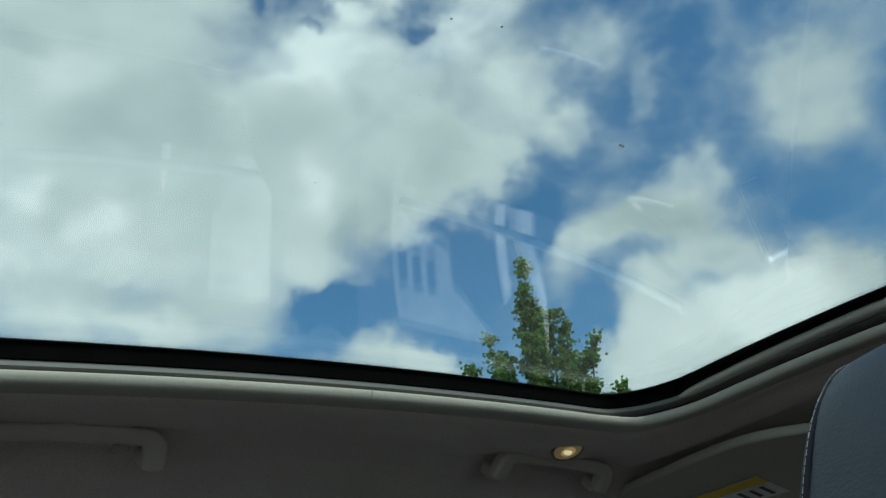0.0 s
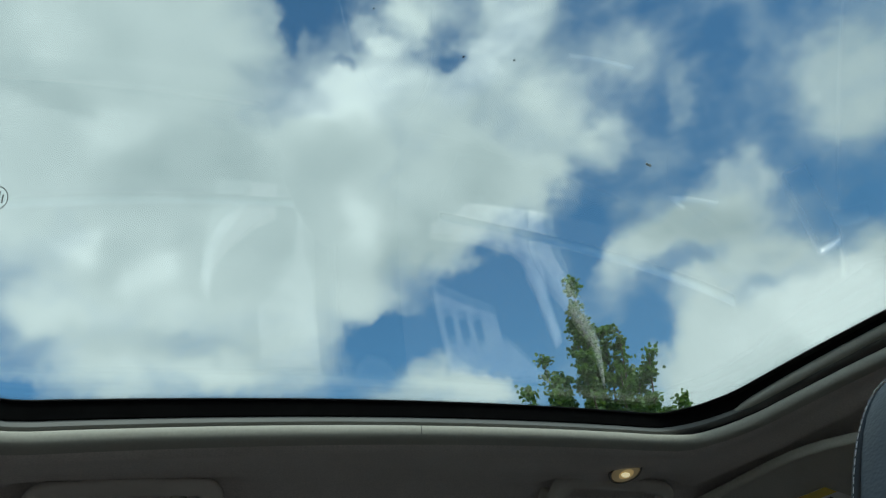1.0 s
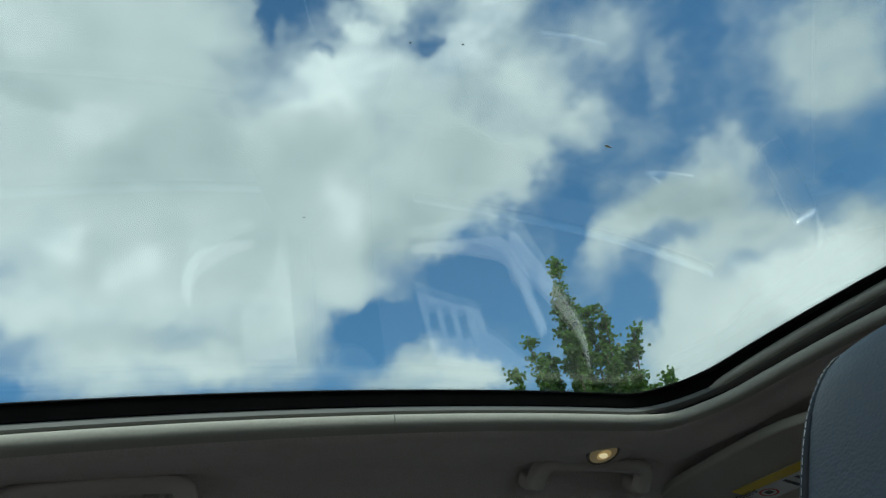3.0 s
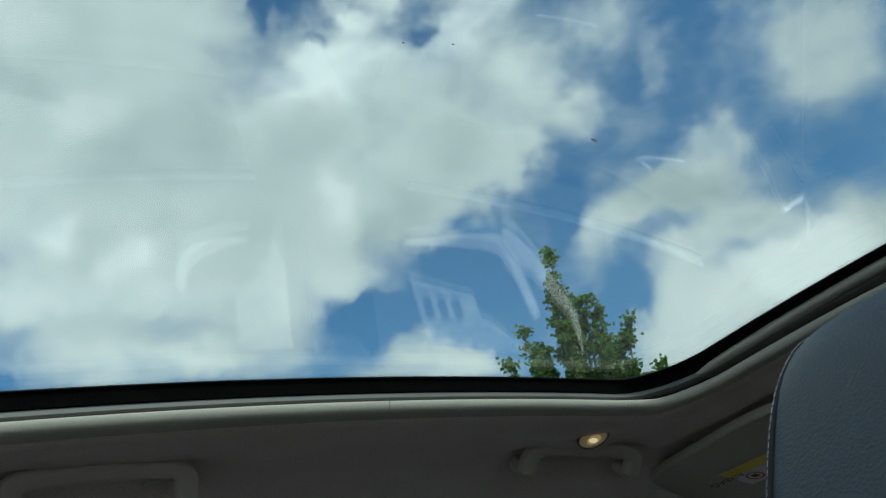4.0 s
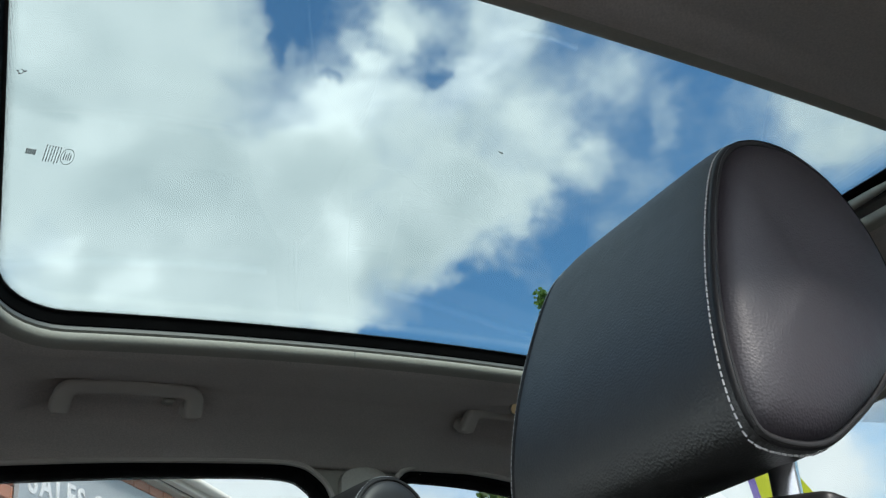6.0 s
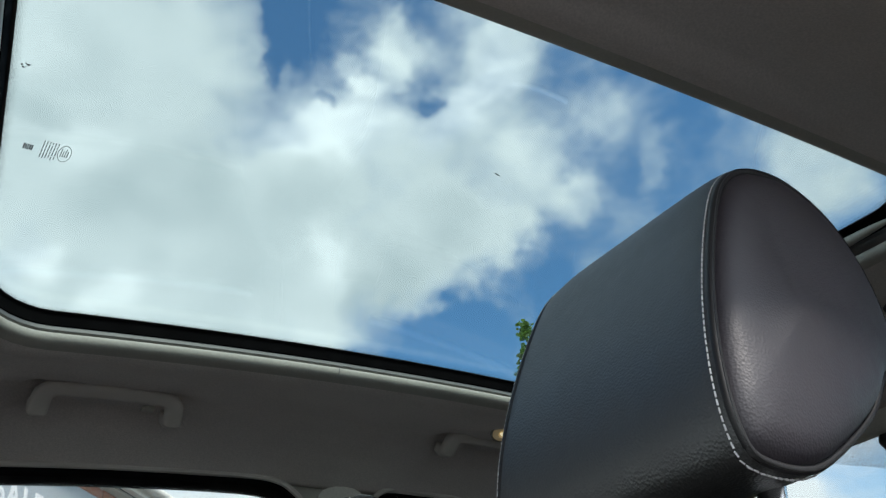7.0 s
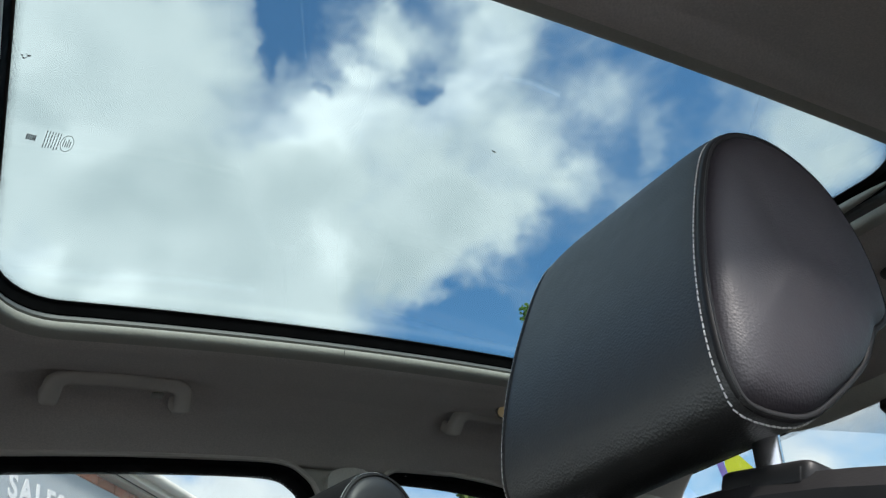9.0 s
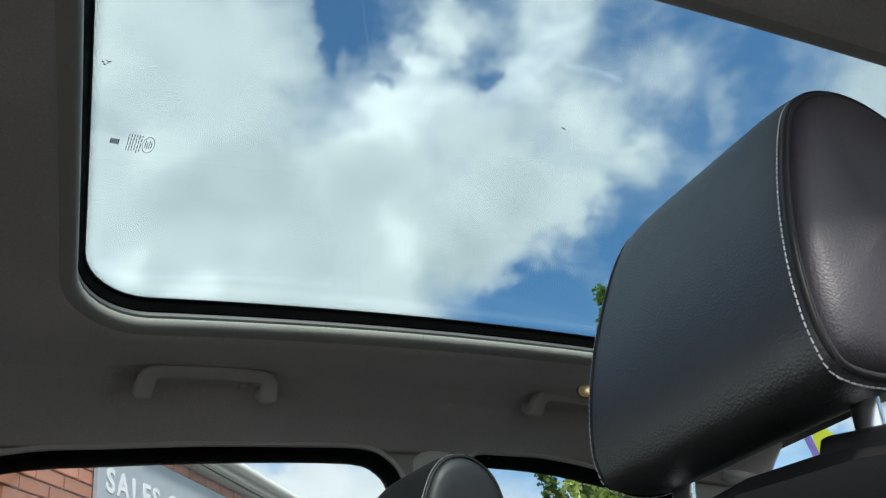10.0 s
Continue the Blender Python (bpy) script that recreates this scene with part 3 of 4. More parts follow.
    tagged(part("wall_back", box(0.05, 1.36, 0.78, (-1.40, 0, 0.69), 0.01), M_DARK), "dark lower tailgate panel", "wall", kind="structure")
    rear = thing("window_6", "sloping tailgate window", "window", kind="structure")
    part("pane", slab([(-0.58, 0), (0.58, 0), (0.52, 0.44), (-0.52, 0.44)], [], 0.004, Matrix(((0, 0.10, -1, -1.395), (1, 0, 0, 0), (0, 0.995, 0.1, 1.08), (0, 0, 0, 1)))), M_SIDEGLASS, rear, smooth=False)


build_sides()


def device_holder(w, h, t, m, foot):
    """A made-up slim tray in a bright tubular frame, with an added dashboard bracket."""
    ob = thing("device_holder", "slim black tray in a bright metal frame, added for its reflection in the roof glass", "holder")
    edge = [m @ Vector((0, y, z)) for y, z in rounded_rect(-w / 2, w / 2, -h / 2, h / 2, 0.008, 5, 3)]
    part("frame", tube(edge + edge[:1], t, 10, up=m.to_3x3().col[0], caps=False), M_SATIN, ob, "satin metal frame")
    part("tray", box(0.008, w - 0.004, h - 0.004, (0.004, 0, 0), 0.003, 2, m), M_DARK, ob)
    mid = m @ Vector((0.006, 0, -0.02))
    part("bracket", tube(spline([mid, mid.lerp(Vector(foot), 0.5) + Vector((0, 0, 0.01)), foot], 6, False), 0.006, 10), M_DARK, ob)


# placed and tilted so its reflection in the roof glass fits the view
# own x looks away from the cabin, own z runs along the slanting long side
frame_z = Vector((0, -0.612, 0.791))
frame_y = Vector((-0.94, 0.27, 0.21)).normalized()
frame_x = frame_y.cross(frame_z)
device_holder(0.056, 0.125, 0.0036, Matrix.Translation((1.176, 0.5515, 1.110)) @ Matrix((frame_x, frame_y, frame_z)).transposed().to_4x4(), (1.42, 0.56, 1.06))
lever = thing("door_lever", "bright metal inside door lever", "door handle")
lever.location = (0.868, SIDE_Y - 0.030, 1.130)
part("lever", tube(spline([(-0.074, -0.004, 0.009), (-0.034, -0.010, 0.006), (0.064, -0.012, -0.004)], 6, False), 0.0026, 10, 0.7), M_STRIP, lever)
part("catch", tube([(-0.060, -0.006, 0.011), (-0.036, -0.009, 0.014)], 0.002, 8), M_STRIP, lever)
part("cup", box(0.150, 0.006, 0.036, (0, -0.003, -0.012), 0.002), M_DARK, lever, "black cup behind the lever")
tagged(part("door_strip", tube([(0.52, SIDE_Y - 0.033, 1.040), (0.60, SIDE_Y - 0.036, 1.034), (0.69, SIDE_Y - 0.033, 1.027)], 0.0034, 10), M_STRIP), "bright metal strip on the black door card", "trim", kind="structure")


# ---- things in the car ----
def grab_handle(x0, x1, y, z, hook):
    """A moulded handle; its bar runs along x, its feet reach down and outward."""
    ob = thing("grab_handle", "moulded grey-beige plastic grab handle" + (" with small coat hook" if hook else ""), "grab handle", "ceiling handles")
    ob.location = (0.5 * (x0 + x1), y, z)
    h = 0.5 * (x1 - x0)
    reach = Vector((0, 0.026, -0.026))
    path = spline([(-h + 0.011, *reach.yz), (-h + 0.012, *(reach * 0.6).yz), (-h + 0.015, *(reach * 0.22).yz), (-h + 0.027, 0.000, 0.000), (-h + 0.055, -0.001, 0.002), (0, -0.002, 0.003), (h - 0.055, -0.001, 0.002),
                   (h - 0.027, 0.000, 0.000), (h - 0.015, *(reach * 0.22).yz), (h - 0.012, *(reach * 0.6).yz), (h - 0.011, *reach.yz)], 6, False)
    radii = [0.0104 + 0.0036 * smooth_step((abs(p.x) / h - 0.70) / 0.22) for p in path]
    part("grip", tube(path, 0.012, 20, 0.85, (0, 0.8, 0.6), radii=radii, power=0.62), M_HANDLE, ob)
    for s in (-1, 1):
        part("foot", box(0.025, 0.032, 0.022, (s * (h - 0.0125), reach.y + 0.012, reach.z + 0.012), 0.007, 3, pose(0, 0, 0, 40)), M_HANDLE, ob)
    if hook:
        bm = box(0.019, 0.016, 0.0065, (h - 0.050, 0.022, -0.007), 0.003, 3)
        part("coat_hook", bm, M_TRIM, ob, "small pale coat hook")
    return ob


grab_handle(-0.483, -0.265, 0.490, 1.561, True)
grab_handle(0.236, 0.470, 0.490, 1.545, False).rotation_euler = (0, radians(5), 0)


def courtesy_lamp(x, y):
    z = head_z(x, y) + 0.004
    ob = thing("courtesy_lamp", "small lit round reading lamp in a flush housing", "lamp")
    ob.location, ob.rotation_euler = (x, y, z), (radians(-13), radians(3), 0)
    part("housing", slab(chaikin([(-0.085, -0.022), (0.055, -0.030), (0.065, 0.0), (0.055, 0.034), (-0.085, 0.034)], 3), [], 0.004, pose(0, 0, -0.0075)), M_HEAD, ob)
    ringm = loops_to_bm([[(0.0265 * k * math.cos(a), 0.0265 * k * math.sin(a), dz) for a in [2 * math.pi * i / 24 for i in range(24)]] for k, dz in ((1.0, -0.002), (0.985, -0.0072), (0.93, -0.0080), (0.84, -0.0055))])
    face = pose(0, 0, -0.0055, -7, 5, 0)
    ringm.transform(face)
    part("bezel", ringm, M_RAIL, ob, "satin lamp bezel")
    lens = loops_to_bm([[(0.0225 * k * math.cos(a), 0.0225 * k * math.sin(a), dz) for a in [2 * math.pi * i / 24 for i in range(24)]] for k, dz in ((1.0, -0.0065), (0.75, -0.0085), (0.4, -0.0095))], caps=True)
    m = bpy.data.materials.new("lit_lens")
    m.use_nodes = True
    b = m.node_tree.nodes["Principled BSDF"]
    b.inputs["Base Color"].default_value = (0.50, 0.45, 0.36, 1)
    b.inputs["Emission Color"].default_value = (1.0, 0.74, 0.30, 1)
    b.inputs["Emission Strength"].default_value = 0.06
    lens.transform(face)
    part("lens", lens, m, ob, "glowing warm lens")
    glow = loops_to_bm([[(0.0135 * k * math.cos(a), 0.0135 * k * math.sin(a), dz) for a in [2 * math.pi * i / 20 for i in range(20)]] for k, dz in ((1.0, -0.0086), (0.7, -0.0100), (0.3, -0.0104))], caps=True)
    glow.transform(face)
    m3 = bpy.data.materials.new("lit_reflector")
    m3.use_nodes = True
    b = m3.node_tree.nodes["Principled BSDF"]
    b.inputs["Base Color"].default_value = (0.7, 0.55, 0.3, 1)
    b.inputs["Emission Color"].default_value = (1.0, 0.72, 0.30, 1)
    b.inputs["Emission Strength"].default_value = 0.20
    part("reflector", glow, m3, ob, "warm lit reflector")
    bulb = bmesh.new()
    bmesh.ops.create_uvsphere(bulb, u_segments=12, v_segments=8, radius=0.0052, matrix=Matrix.Translation((-0.002, 0, -0.0105)) @ Matrix.Diagonal((1.5, 1, 0.6, 1)))
    m2 = bpy.data.materials.new("lit_bulb")
    m2.use_nodes = True
    b = m2.node_tree.nodes["Principled BSDF"]
    b.inputs["Emission Color"].default_value = (1.0, 0.86, 0.5, 1)
    b.inputs["Emission Strength"].default_value = 0.55
    bulb.transform(face)
    part("bulb", bulb, m2, ob, "bright bulb")


courtesy_lamp(0.336, 0.449)


def ceiling_fitting(x, y, r):
    ob = thing("ceiling_fitting", "dark round fitting on the headliner near the windscreen", "ceiling fitting")
    ob.location = (x, y, head_z(x, y) + 0.002)
    prof = ((1.0, 0.0), (1.0, -0.005), (0.93, -0.010), (0.75, -0.015), (0.45, -0.018), (0.15, -0.019))
    part("dome", loops_to_bm([[(r * k * math.cos(a), r * k * math.sin(a), dz) for a in [2 * math.pi * i / 28 for i in range(28)]] for k, dz in prof], caps=True), M_DARK, ob)


ceiling_fitting(0.622, -0.207, 0.026)


def text_mesh(words, size, mat, parent, m, name="lettering", depth=0.0, bold=0.0):
    cu = bpy.data.curves.new("words", "FONT")
    cu.body, cu.size, cu.extrude, cu.offset = words, size, depth, bold
    tmp = new("words", cu)
    me = bpy.data.meshes.new_from_object(tmp.evaluated_get(bpy.context.evaluated_depsgraph_get()))
    bpy.data.objects.remove(tmp)
    bpy.data.curves.remove(cu)
    wide = max((v.co.x for v in me.vertices), default=0.0)
    me.transform(m)
    me.materials.clear()
    me.materials.append(mat)
    ob = new(name, me)
    ob.parent = parent
    return ob, wide


def sun_visor():
    ob = thing("sun_visor", "folded-up beige sun visor with a yellow warning label", "sun visor")
    out = spline([(0.582, 0.13), (0.528, 0.27), (0.534, 0.46), (0.548, 0.565), (0.575, 0.600), (0.66, 0.605), (0.75, 0.57), (0.775, 0.40), (0.775, 0.14), (0.70, 0.105), (0.58, 0.105)], 6)
    tilt = Matrix(((1, 0, 0, 0), (0, 1, 0, 0), (-0.30, -0.03, 1, 1.530 + 0.30 * 0.54 + 0.03 * 0.3), (0, 0, 0, 1)))
    bm = slab(out, [], -0.016, tilt)
    rim = [e for e in bm.edges if e.is_boundary is False and abs(e.calc_face_angle(0.0)) > 0.9]
    bmesh.ops.bevel(bm, geom=rim, offset=0.006, segments=3, affect="EDGES", profile=0.6)
    part("flap", bm, M_TRIM, ob)
    yellow = material("yellow_label", (0.75, 0.55, 0.02), 0.5, spots=((40, 0.05, 2),))
    paper = material("white_label", (0.78, 0.78, 0.76), 0.5, spots=((40, 0.04, 2),))
    base = tilt @ pose(0.602, 0.405, -0.0166)
    lab = part("warning_label", box(0.075, 0.15, 0.0006, (0.06, 0, 0), 0, m=None), paper, ob, "white paper warning label", smooth=False)
    lab.data.transform(base)
    top = part("label_header", box(0.025, 0.15, 0.0006, (0.0345, 0, -0.0008), 0), yellow, lab, "yellow label header", smooth=False)
    top.data.transform(base)
    text_mesh("AIRBAG", 0.022, M_DARK, lab, base @ pose(0.0415, 0.045, -0.0014, 180, 0, 90) @ Matrix.Diagonal((1, 1, 1, 1)))
    for i in range(3):
        bar = part("print_bar", box(0.034 - 0.006 * (i % 2), 0.008, 0.0004, (0.072, -0.008 - 0.022 * i, -0.0008), 0), M_DARK, lab, smooth=False)
        bar.data.transform(base)
    red = material("red_print", (0.50, 0.05, 0.04), 0.5, spots=((40, 0.05, 2),))
    rings = [[(0.072 + r * math.cos(a), 0.042 + r * math.sin(a), -0.0009) for a in [2 * math.pi * i / 24 for i in range(24)]] for r in (0.016, 0.0125)]
    icon = part("warning_ring", loops_to_bm(rings), red, lab, "red printed ring", smooth=False)
    icon.data.transform(base)
    mark = part("print_bar", box(0.012, 0.012, 0.0004, (0.072, 0.042, -0.0008), 0), M_DARK, lab, smooth=False)
    mark.data.transform(base)


sun_visor()

# the headrest's side outline (x, z), from the rear lower corner up and round
PROFILE = [(-0.286, 1.146), (-0.2970, 1.163), (-0.2955, 1.191), (-0.2845, 1.231), (-0.2650, 1.277), (-0.2360, 1.330), (-0.207, 1.371), (-0.168, 1.394), (-0.116, 1.395),
           (-0.074, 1.366), (-0.060, 1.306), (-0.076, 1.240), (-0.107, 1.219), (-0.140, 1.191), (-0.192, 1.162), (-0.240, 1.143)]
HR_MID, HR_HALF = -0.3675, 0.1060
HR_X, HR_Z = -0.185, 1.262
PROFILE = [(x + 0.006, z) for x, z in PROFILE]


def across(f, z):
    """How far from the middle the side lies at a height; f from -1 to 1."""
    return f * (HR_HALF + (0.004 if f < 0 else 0.0) - 0.010 * min(1.0, max(0.0, (z - 1.17) / 0.22)))


def headrest_bm():
    """Padded block between the side seams: the outline lofted across, its upper corners rounded."""
    prof = spline(PROFILE, 4)
    loops = []
    n = 24
    for i in range(n + 1):
        f = math.sin(math.pi / 2 * (-1 + 2 * i / n))
        k = 1 - 0.02 * abs(f) ** 10
        lp = []
        for p in prof:
            drop = 0.004 * smooth_step((p[1] - 1.33) / 0.05) * abs(f) ** 6
            lp.append((HR_X + (p[0] - HR_X) * k, HR_MID + across(f, p[1]), HR_Z + (p[1] - HR_Z) * k - drop))
        loops.append(lp)
    return loops_to_bm(loops)


def rim_point(p, k, s, out):
    drop = 0.004 * smooth_step((p[1] - 1.33) / 0.05)
    return Vector((HR_X + (p[0] - HR_X) * k, HR_MID + across(s, p[1]) + s * out, HR_Z + (p[1] - HR_Z) * k - drop * min(1, k)))


def headrest_side(s):
    """The cushioned side: piping groove, then a domed cover."""
    prof = spline(PROFILE, 4)
    loops = [[rim_point(p, k, s, out) for p in prof] for k, out in ((0.979, -0.001), (0.970, -0.006), (0.956, -0.007), (0.938, -0.001), (0.90, 0.004), (0.80, 0.0078), (0.62, 0.0100), (0.38, 0.0112), (0.14, 0.0116))]
    bm = loops_to_bm(loops)
    bm.verts.ensure_lookup_table()
    bm.faces.new(list(bm.verts)[-len(prof):])
    return bm


def seam_points(s, k, out):
    return [rim_point(p, k, s, out) for p in spline(PROFILE, 4)]


def stitches(pts, rad, step=0.0050, long=0.0036):
    bm = bmesh.new()
    closed = pts + [pts[0]]
    walked, nxt = 0.0, 0.0
    for a, b in zip(closed, closed[1:]):
        d = b - a
        ln = d.length
        d.normalize()
        while nxt < walked + ln:
            p = a + d * (nxt - walked)
            side = d.cross(Vector((0, 1, 0))).normalized()
            ring4 = [side * rad, Vector((0, rad, 0)), -side * rad, Vector((0, -rad, 0))]
            v0 = [bm.verts.new(p + o) for o in ring4]
            v1 = [bm.verts.new(p + d * long + o * 0.8) for o in ring4]
            for i in range(4):
                bm.faces.new((v0[i], v0[(i + 1) % 4], v1[(i + 1) % 4], v1[i]))
            bm.faces.new(v0[::-1]), bm.faces.new(v1)
            nxt += step
        walked += ln
    return bm


def front_seat():
    ob = thing("car_seat", "black leather front car seat with pale contrast stitching", "car seat", "front seats")
    hr = part("headrest", headrest_bm(), M_LEATHER, ob, "grained black leather headrest")
    for s in (-1, 1):
        part("side_cover", headrest_side(s), M_PANEL, hr, "smooth padded leather side cover")
        part("piping", tube(seam_points(s, 0.966, -0.0032) + seam_points(s, 0.966, -0.0032)[:1], 0.0029, 10, up=(0, 1, 0), caps=False), M_SEAT, hr)
        part("stitching", stitches(seam_points(s, 0.9998, -0.0080 if s < 0 else -0.0025), 0.00075 if s < 0 else 0.00042), M_THREAD, hr, "pale contrast stitching")
    for py in (-0.447, -0.286):
        part("post", tube([(-0.215, py, 1.20), (-0.235, py, 1.14), (-0.247, py, 1.09)], 0.0084, 18), M_CHROME, ob, "chromed headrest post")
        wide = 0.066 if py < -0.4 else 0.046
        part("sleeve", box(0.042, wide, 0.019, (-0.240, py - 0.006, 1.111), 0.008, 3, pose(0, 0, 0, 11, 16)), M_DARK, ob, "black plastic post guide")
        if py < -0.4:
            part("release_button", box(0.003, 0.034, 0.009, (-0.2608, py - 0.016, 1.1145), 0.0014, 2, pose(0, 0, 0, 11, 16)), M_DARK, ob, "flush release button")
    # backrest, a loft from the shoulders to the cushion
    mid = -0.3665
    loops = []
    for z, x, half, thick in ((0.42, 0.10, 0.24, 0.12), (0.60, 0.03, 0.265, 0.13), (0.80, -0.07, 0.27, 0.125), (0.95, -0.15, 0.255, 0.115), (1.03, -0.195, 0.245, 0.105),
                              (1.075, -0.218, 0.245, 0.100), (1.100, -0.232, 0.232, 0.076), (1.110, -0.240, 0.205, 0.036)):
        lp = []
        for i in range(36):
            a = 2 * math.pi * i / 36
            c, s = math.cos(a), math.sin(a)
            lp.append((x + thick * 0.5 * math.copysign(abs(c) ** 0.6, c), mid + half * math.copysign(abs(s) ** 0.55, s), z))
        up = smooth_step((z - 0.98) / 0.12)
        loops.append([(px, py, pz + up * (0.014 - 0.9 * (py - mid) ** 2)) for px, py, pz in lp])
    part("backrest", loops_to_bm(loops, caps=True), M_SEAT, ob)
    part("seat_cushion", box(0.52, 0.50, 0.16, (0.30, mid, 0.42), 0.06, 4), M_LEATHER, ob)
    part("seat_base", box(0.40, 0.40, 0.08, (0.30, mid, 0.335), 0.02), M_DARK, ob)
    return ob


seat = front_seat()
# copy narrowed and turned so that its headrest fits the camera's view
other = copy_thing(seat, Matrix.Translation((0.068, 0.735, -0.024)) @ Matrix.Translation((-0.185, -0.3675, 0)) @ pose(0, 0, 0, 0, 0, 9) @ Matrix.Diagonal((0.82, 0.82, 1, 1)) @ Matrix.Translation((0.185, 0.3675, 0)))
tagged(other, "black leather front passenger seat, narrowed and turned to fit the view")
# the far headrest takes a duller leather to stand in for its shade
for ob_ in other.children_recursive:
    if ob_.name.startswith(("side_cover", "headrest")):
        ob_.data = ob_.data.copy()
        ob_.data.materials[0] = M_SEAT


# ---- marks on the roof glass ----
def on_glass(x, y, below=0.0012):
    return Vector((x, y, glass_z(x, y) - below))


def glass_stamp(x, y):
    ob = thing("glass_stamp", "small grey maker's stamp printed on the glass", "stamp")
    ob.location = on_glass(x, y)
    ob.scale = (0.66, 1.2, 1)
    random.seed(8)

    def flat(w, h, px, py, name):
        part(name, box(w, h, 0.0004, (px, py, 0), 0), M_STAMP, ob, smooth=False)
    oval = [[(0.0100 * k * math.cos(a), 0.0125 * k * math.sin(a), -0.0003) for a in [2 * math.pi * i / 28 for i in range(28)]] for k in (1.0, 0.92)]
    part("oval_outline", loops_to_bm(oval), M_STAMP, ob, smooth=False)
    for i in range(4):
        flat(0.0012, 0.012 - 0.003 * (i % 2), -0.0050 + 0.0033 * i, random.uniform(-0.001, 0.001), "print_bar")
    for i in range(6):
        y0 = -0.0125
        while y0 < 0.012:
            h = random.uniform(0.003, 0.008)
            flat(0.0013, h, -0.0125 - 0.0042 * i, y0 + 0.5 * h, "print_bar")
            y0 += h + 0.0016
    for i in range(5):
        flat(0.0022, 0.0085 - 0.001 * (i % 2), -0.0480 - 0.0030 * i, 0.002, "code_bar")


glass_stamp(-0.556, 0.045)


def droppings():
    random.seed(4)
    ob = thing("dried_spot", "small dried pale dropping on the roof glass", "spot")
    bm = bmesh.new()
    c = on_glass(-0.081, -0.110, -0.0035)
    for px, py, r in ((0, 0, 0.0024), (0.0028, 0.0008, 0.0015), (-0.0028, -0.0008, 0.0016)):
        vs = [bm.verts.new(c + Vector((px + r * math.cos(a) * random.uniform(0.8, 1.2), py + 0.6 * r * math.sin(a), 0.0002))) for a in [2 * math.pi * i / 12 for i in range(12)]]
        top = bm.verts.new(c + Vector((px, py, 0.0012)))
        for i in range(12):
            bm.faces.new((vs[i], vs[(i + 1) % 12], top))
    part("crust", bm, material("dried_crust", (0.75, 0.73, 0.66), 0.9, spots=((300, 0.4, 3),)), ob)
    bm = bmesh.new()
    for _ in range(46):
        x, y = random.uniform(-0.58, 0.34), random.uniform(-0.30, 0.33)
        c, r = on_glass(x, y, -0.0035), random.choice((0.0004, 0.0005, 0.0006, 0.0009))
        vs = [bm.verts.new(c + Vector((r * math.cos(a) * random.uniform(0.7, 1.3), r * math.sin(a), 0.0002))) for a in [math.pi * i / 3 for i in range(6)]]
        bm.faces.new(vs)
    for _ in range(9):
        c, r = on_glass(-0.619 + random.gauss(0, 0.0022), -0.072 + random.gauss(0, 0.0022), -0.0035), random.uniform(0.0006, 0.0014)
        bm.faces.new([bm.verts.new(c + Vector((r * math.cos(a) * random.uniform(0.6, 1.3), r * math.sin(a), 0.0002))) for a in [math.pi * i / 3 for i in range(6)]])
    sp = part("dust_specks", bm, M_DARK, None, smooth=False)
    tagged(sp, "tiny dark specks of dirt on the roof glass", "specks", kind="stuff")


droppings()


# ---- outside ----
M_TARMAC = material("grey_tarmac", (0.085, 0.083, 0.080), 0.9, spots=((0.6, 0.08, 4), (60, 0.10, 3)), bump=((120, 0.3, 0.003, "noise"),))
gm = bmesh.new()
bmesh.ops.create_grid(gm, x_segments=8, y_segments=8, size=600)
tagged(part("ground", gm, M_TARMAC, smooth=False), "grey tarmac car park", "ground", kind="structure")

M_BRICK = material("red_brick", (0.48, 0.20, 0.12), 0.85, spots=((5, 0.25, 3), (60, 0.15, 4)), bump=((90, 0.4, 0.003, "noise"),))
M_MORTAR = material("pale_mortar", (0.50, 0.44, 0.35), 0.95, spots=((30, 0.12, 4),), bump=((200, 0.4, 0.002, "noise"),))
M_SIGN = material("blue_grey_sign", (0.38, 0.415, 0.44), 0.45, spots=((1.5, 0.05, 3), (30, 0.03, 3)))
M_WHITE = material("white_lettering", (0.80, 0.80, 0.80), 0.5, spots=((8, 0.03, 2),))
M_FASCIA = material("cream_fascia", (0.80, 0.78, 0.70), 0.5, spots=((2, 0.06, 3), (40, 0.04, 3)))
M_TILE = material("grey_roof", (0.12, 0.12, 0.125), 0.8, spots=((3, 0.2, 3),))


def vary(mat, amount):
    """Each piece a little lighter or darker."""
    nt = mat.node_tree
    b = nt.nodes["Principled BSDF"]
    old = b.inputs["Base Color"].links[0].from_socket
    info = nt.nodes.new("ShaderNodeObjectInfo")
    r = nt.nodes.new("ShaderNodeMapRange")
    r.inputs["To Min"].default_value, r.inputs["To Max"].default_value = 1 - amount, 1 + amount
    nt.links.new(info.outputs["Random"], r.inputs["Value"])
    s = nt.nodes.new("ShaderNodeVectorMath")
    s.operation = "SCALE"
    nt.links.new(old, s.inputs[0]), nt.links.new(r.outputs[0], s.inputs["Scale"])
    nt.links.new(s.outputs[0], b.inputs["Base Color"])


vary(M_BRICK, 0.30)
WALL_AT, WALL_TURN = (-0.106, 4.015), 50.0


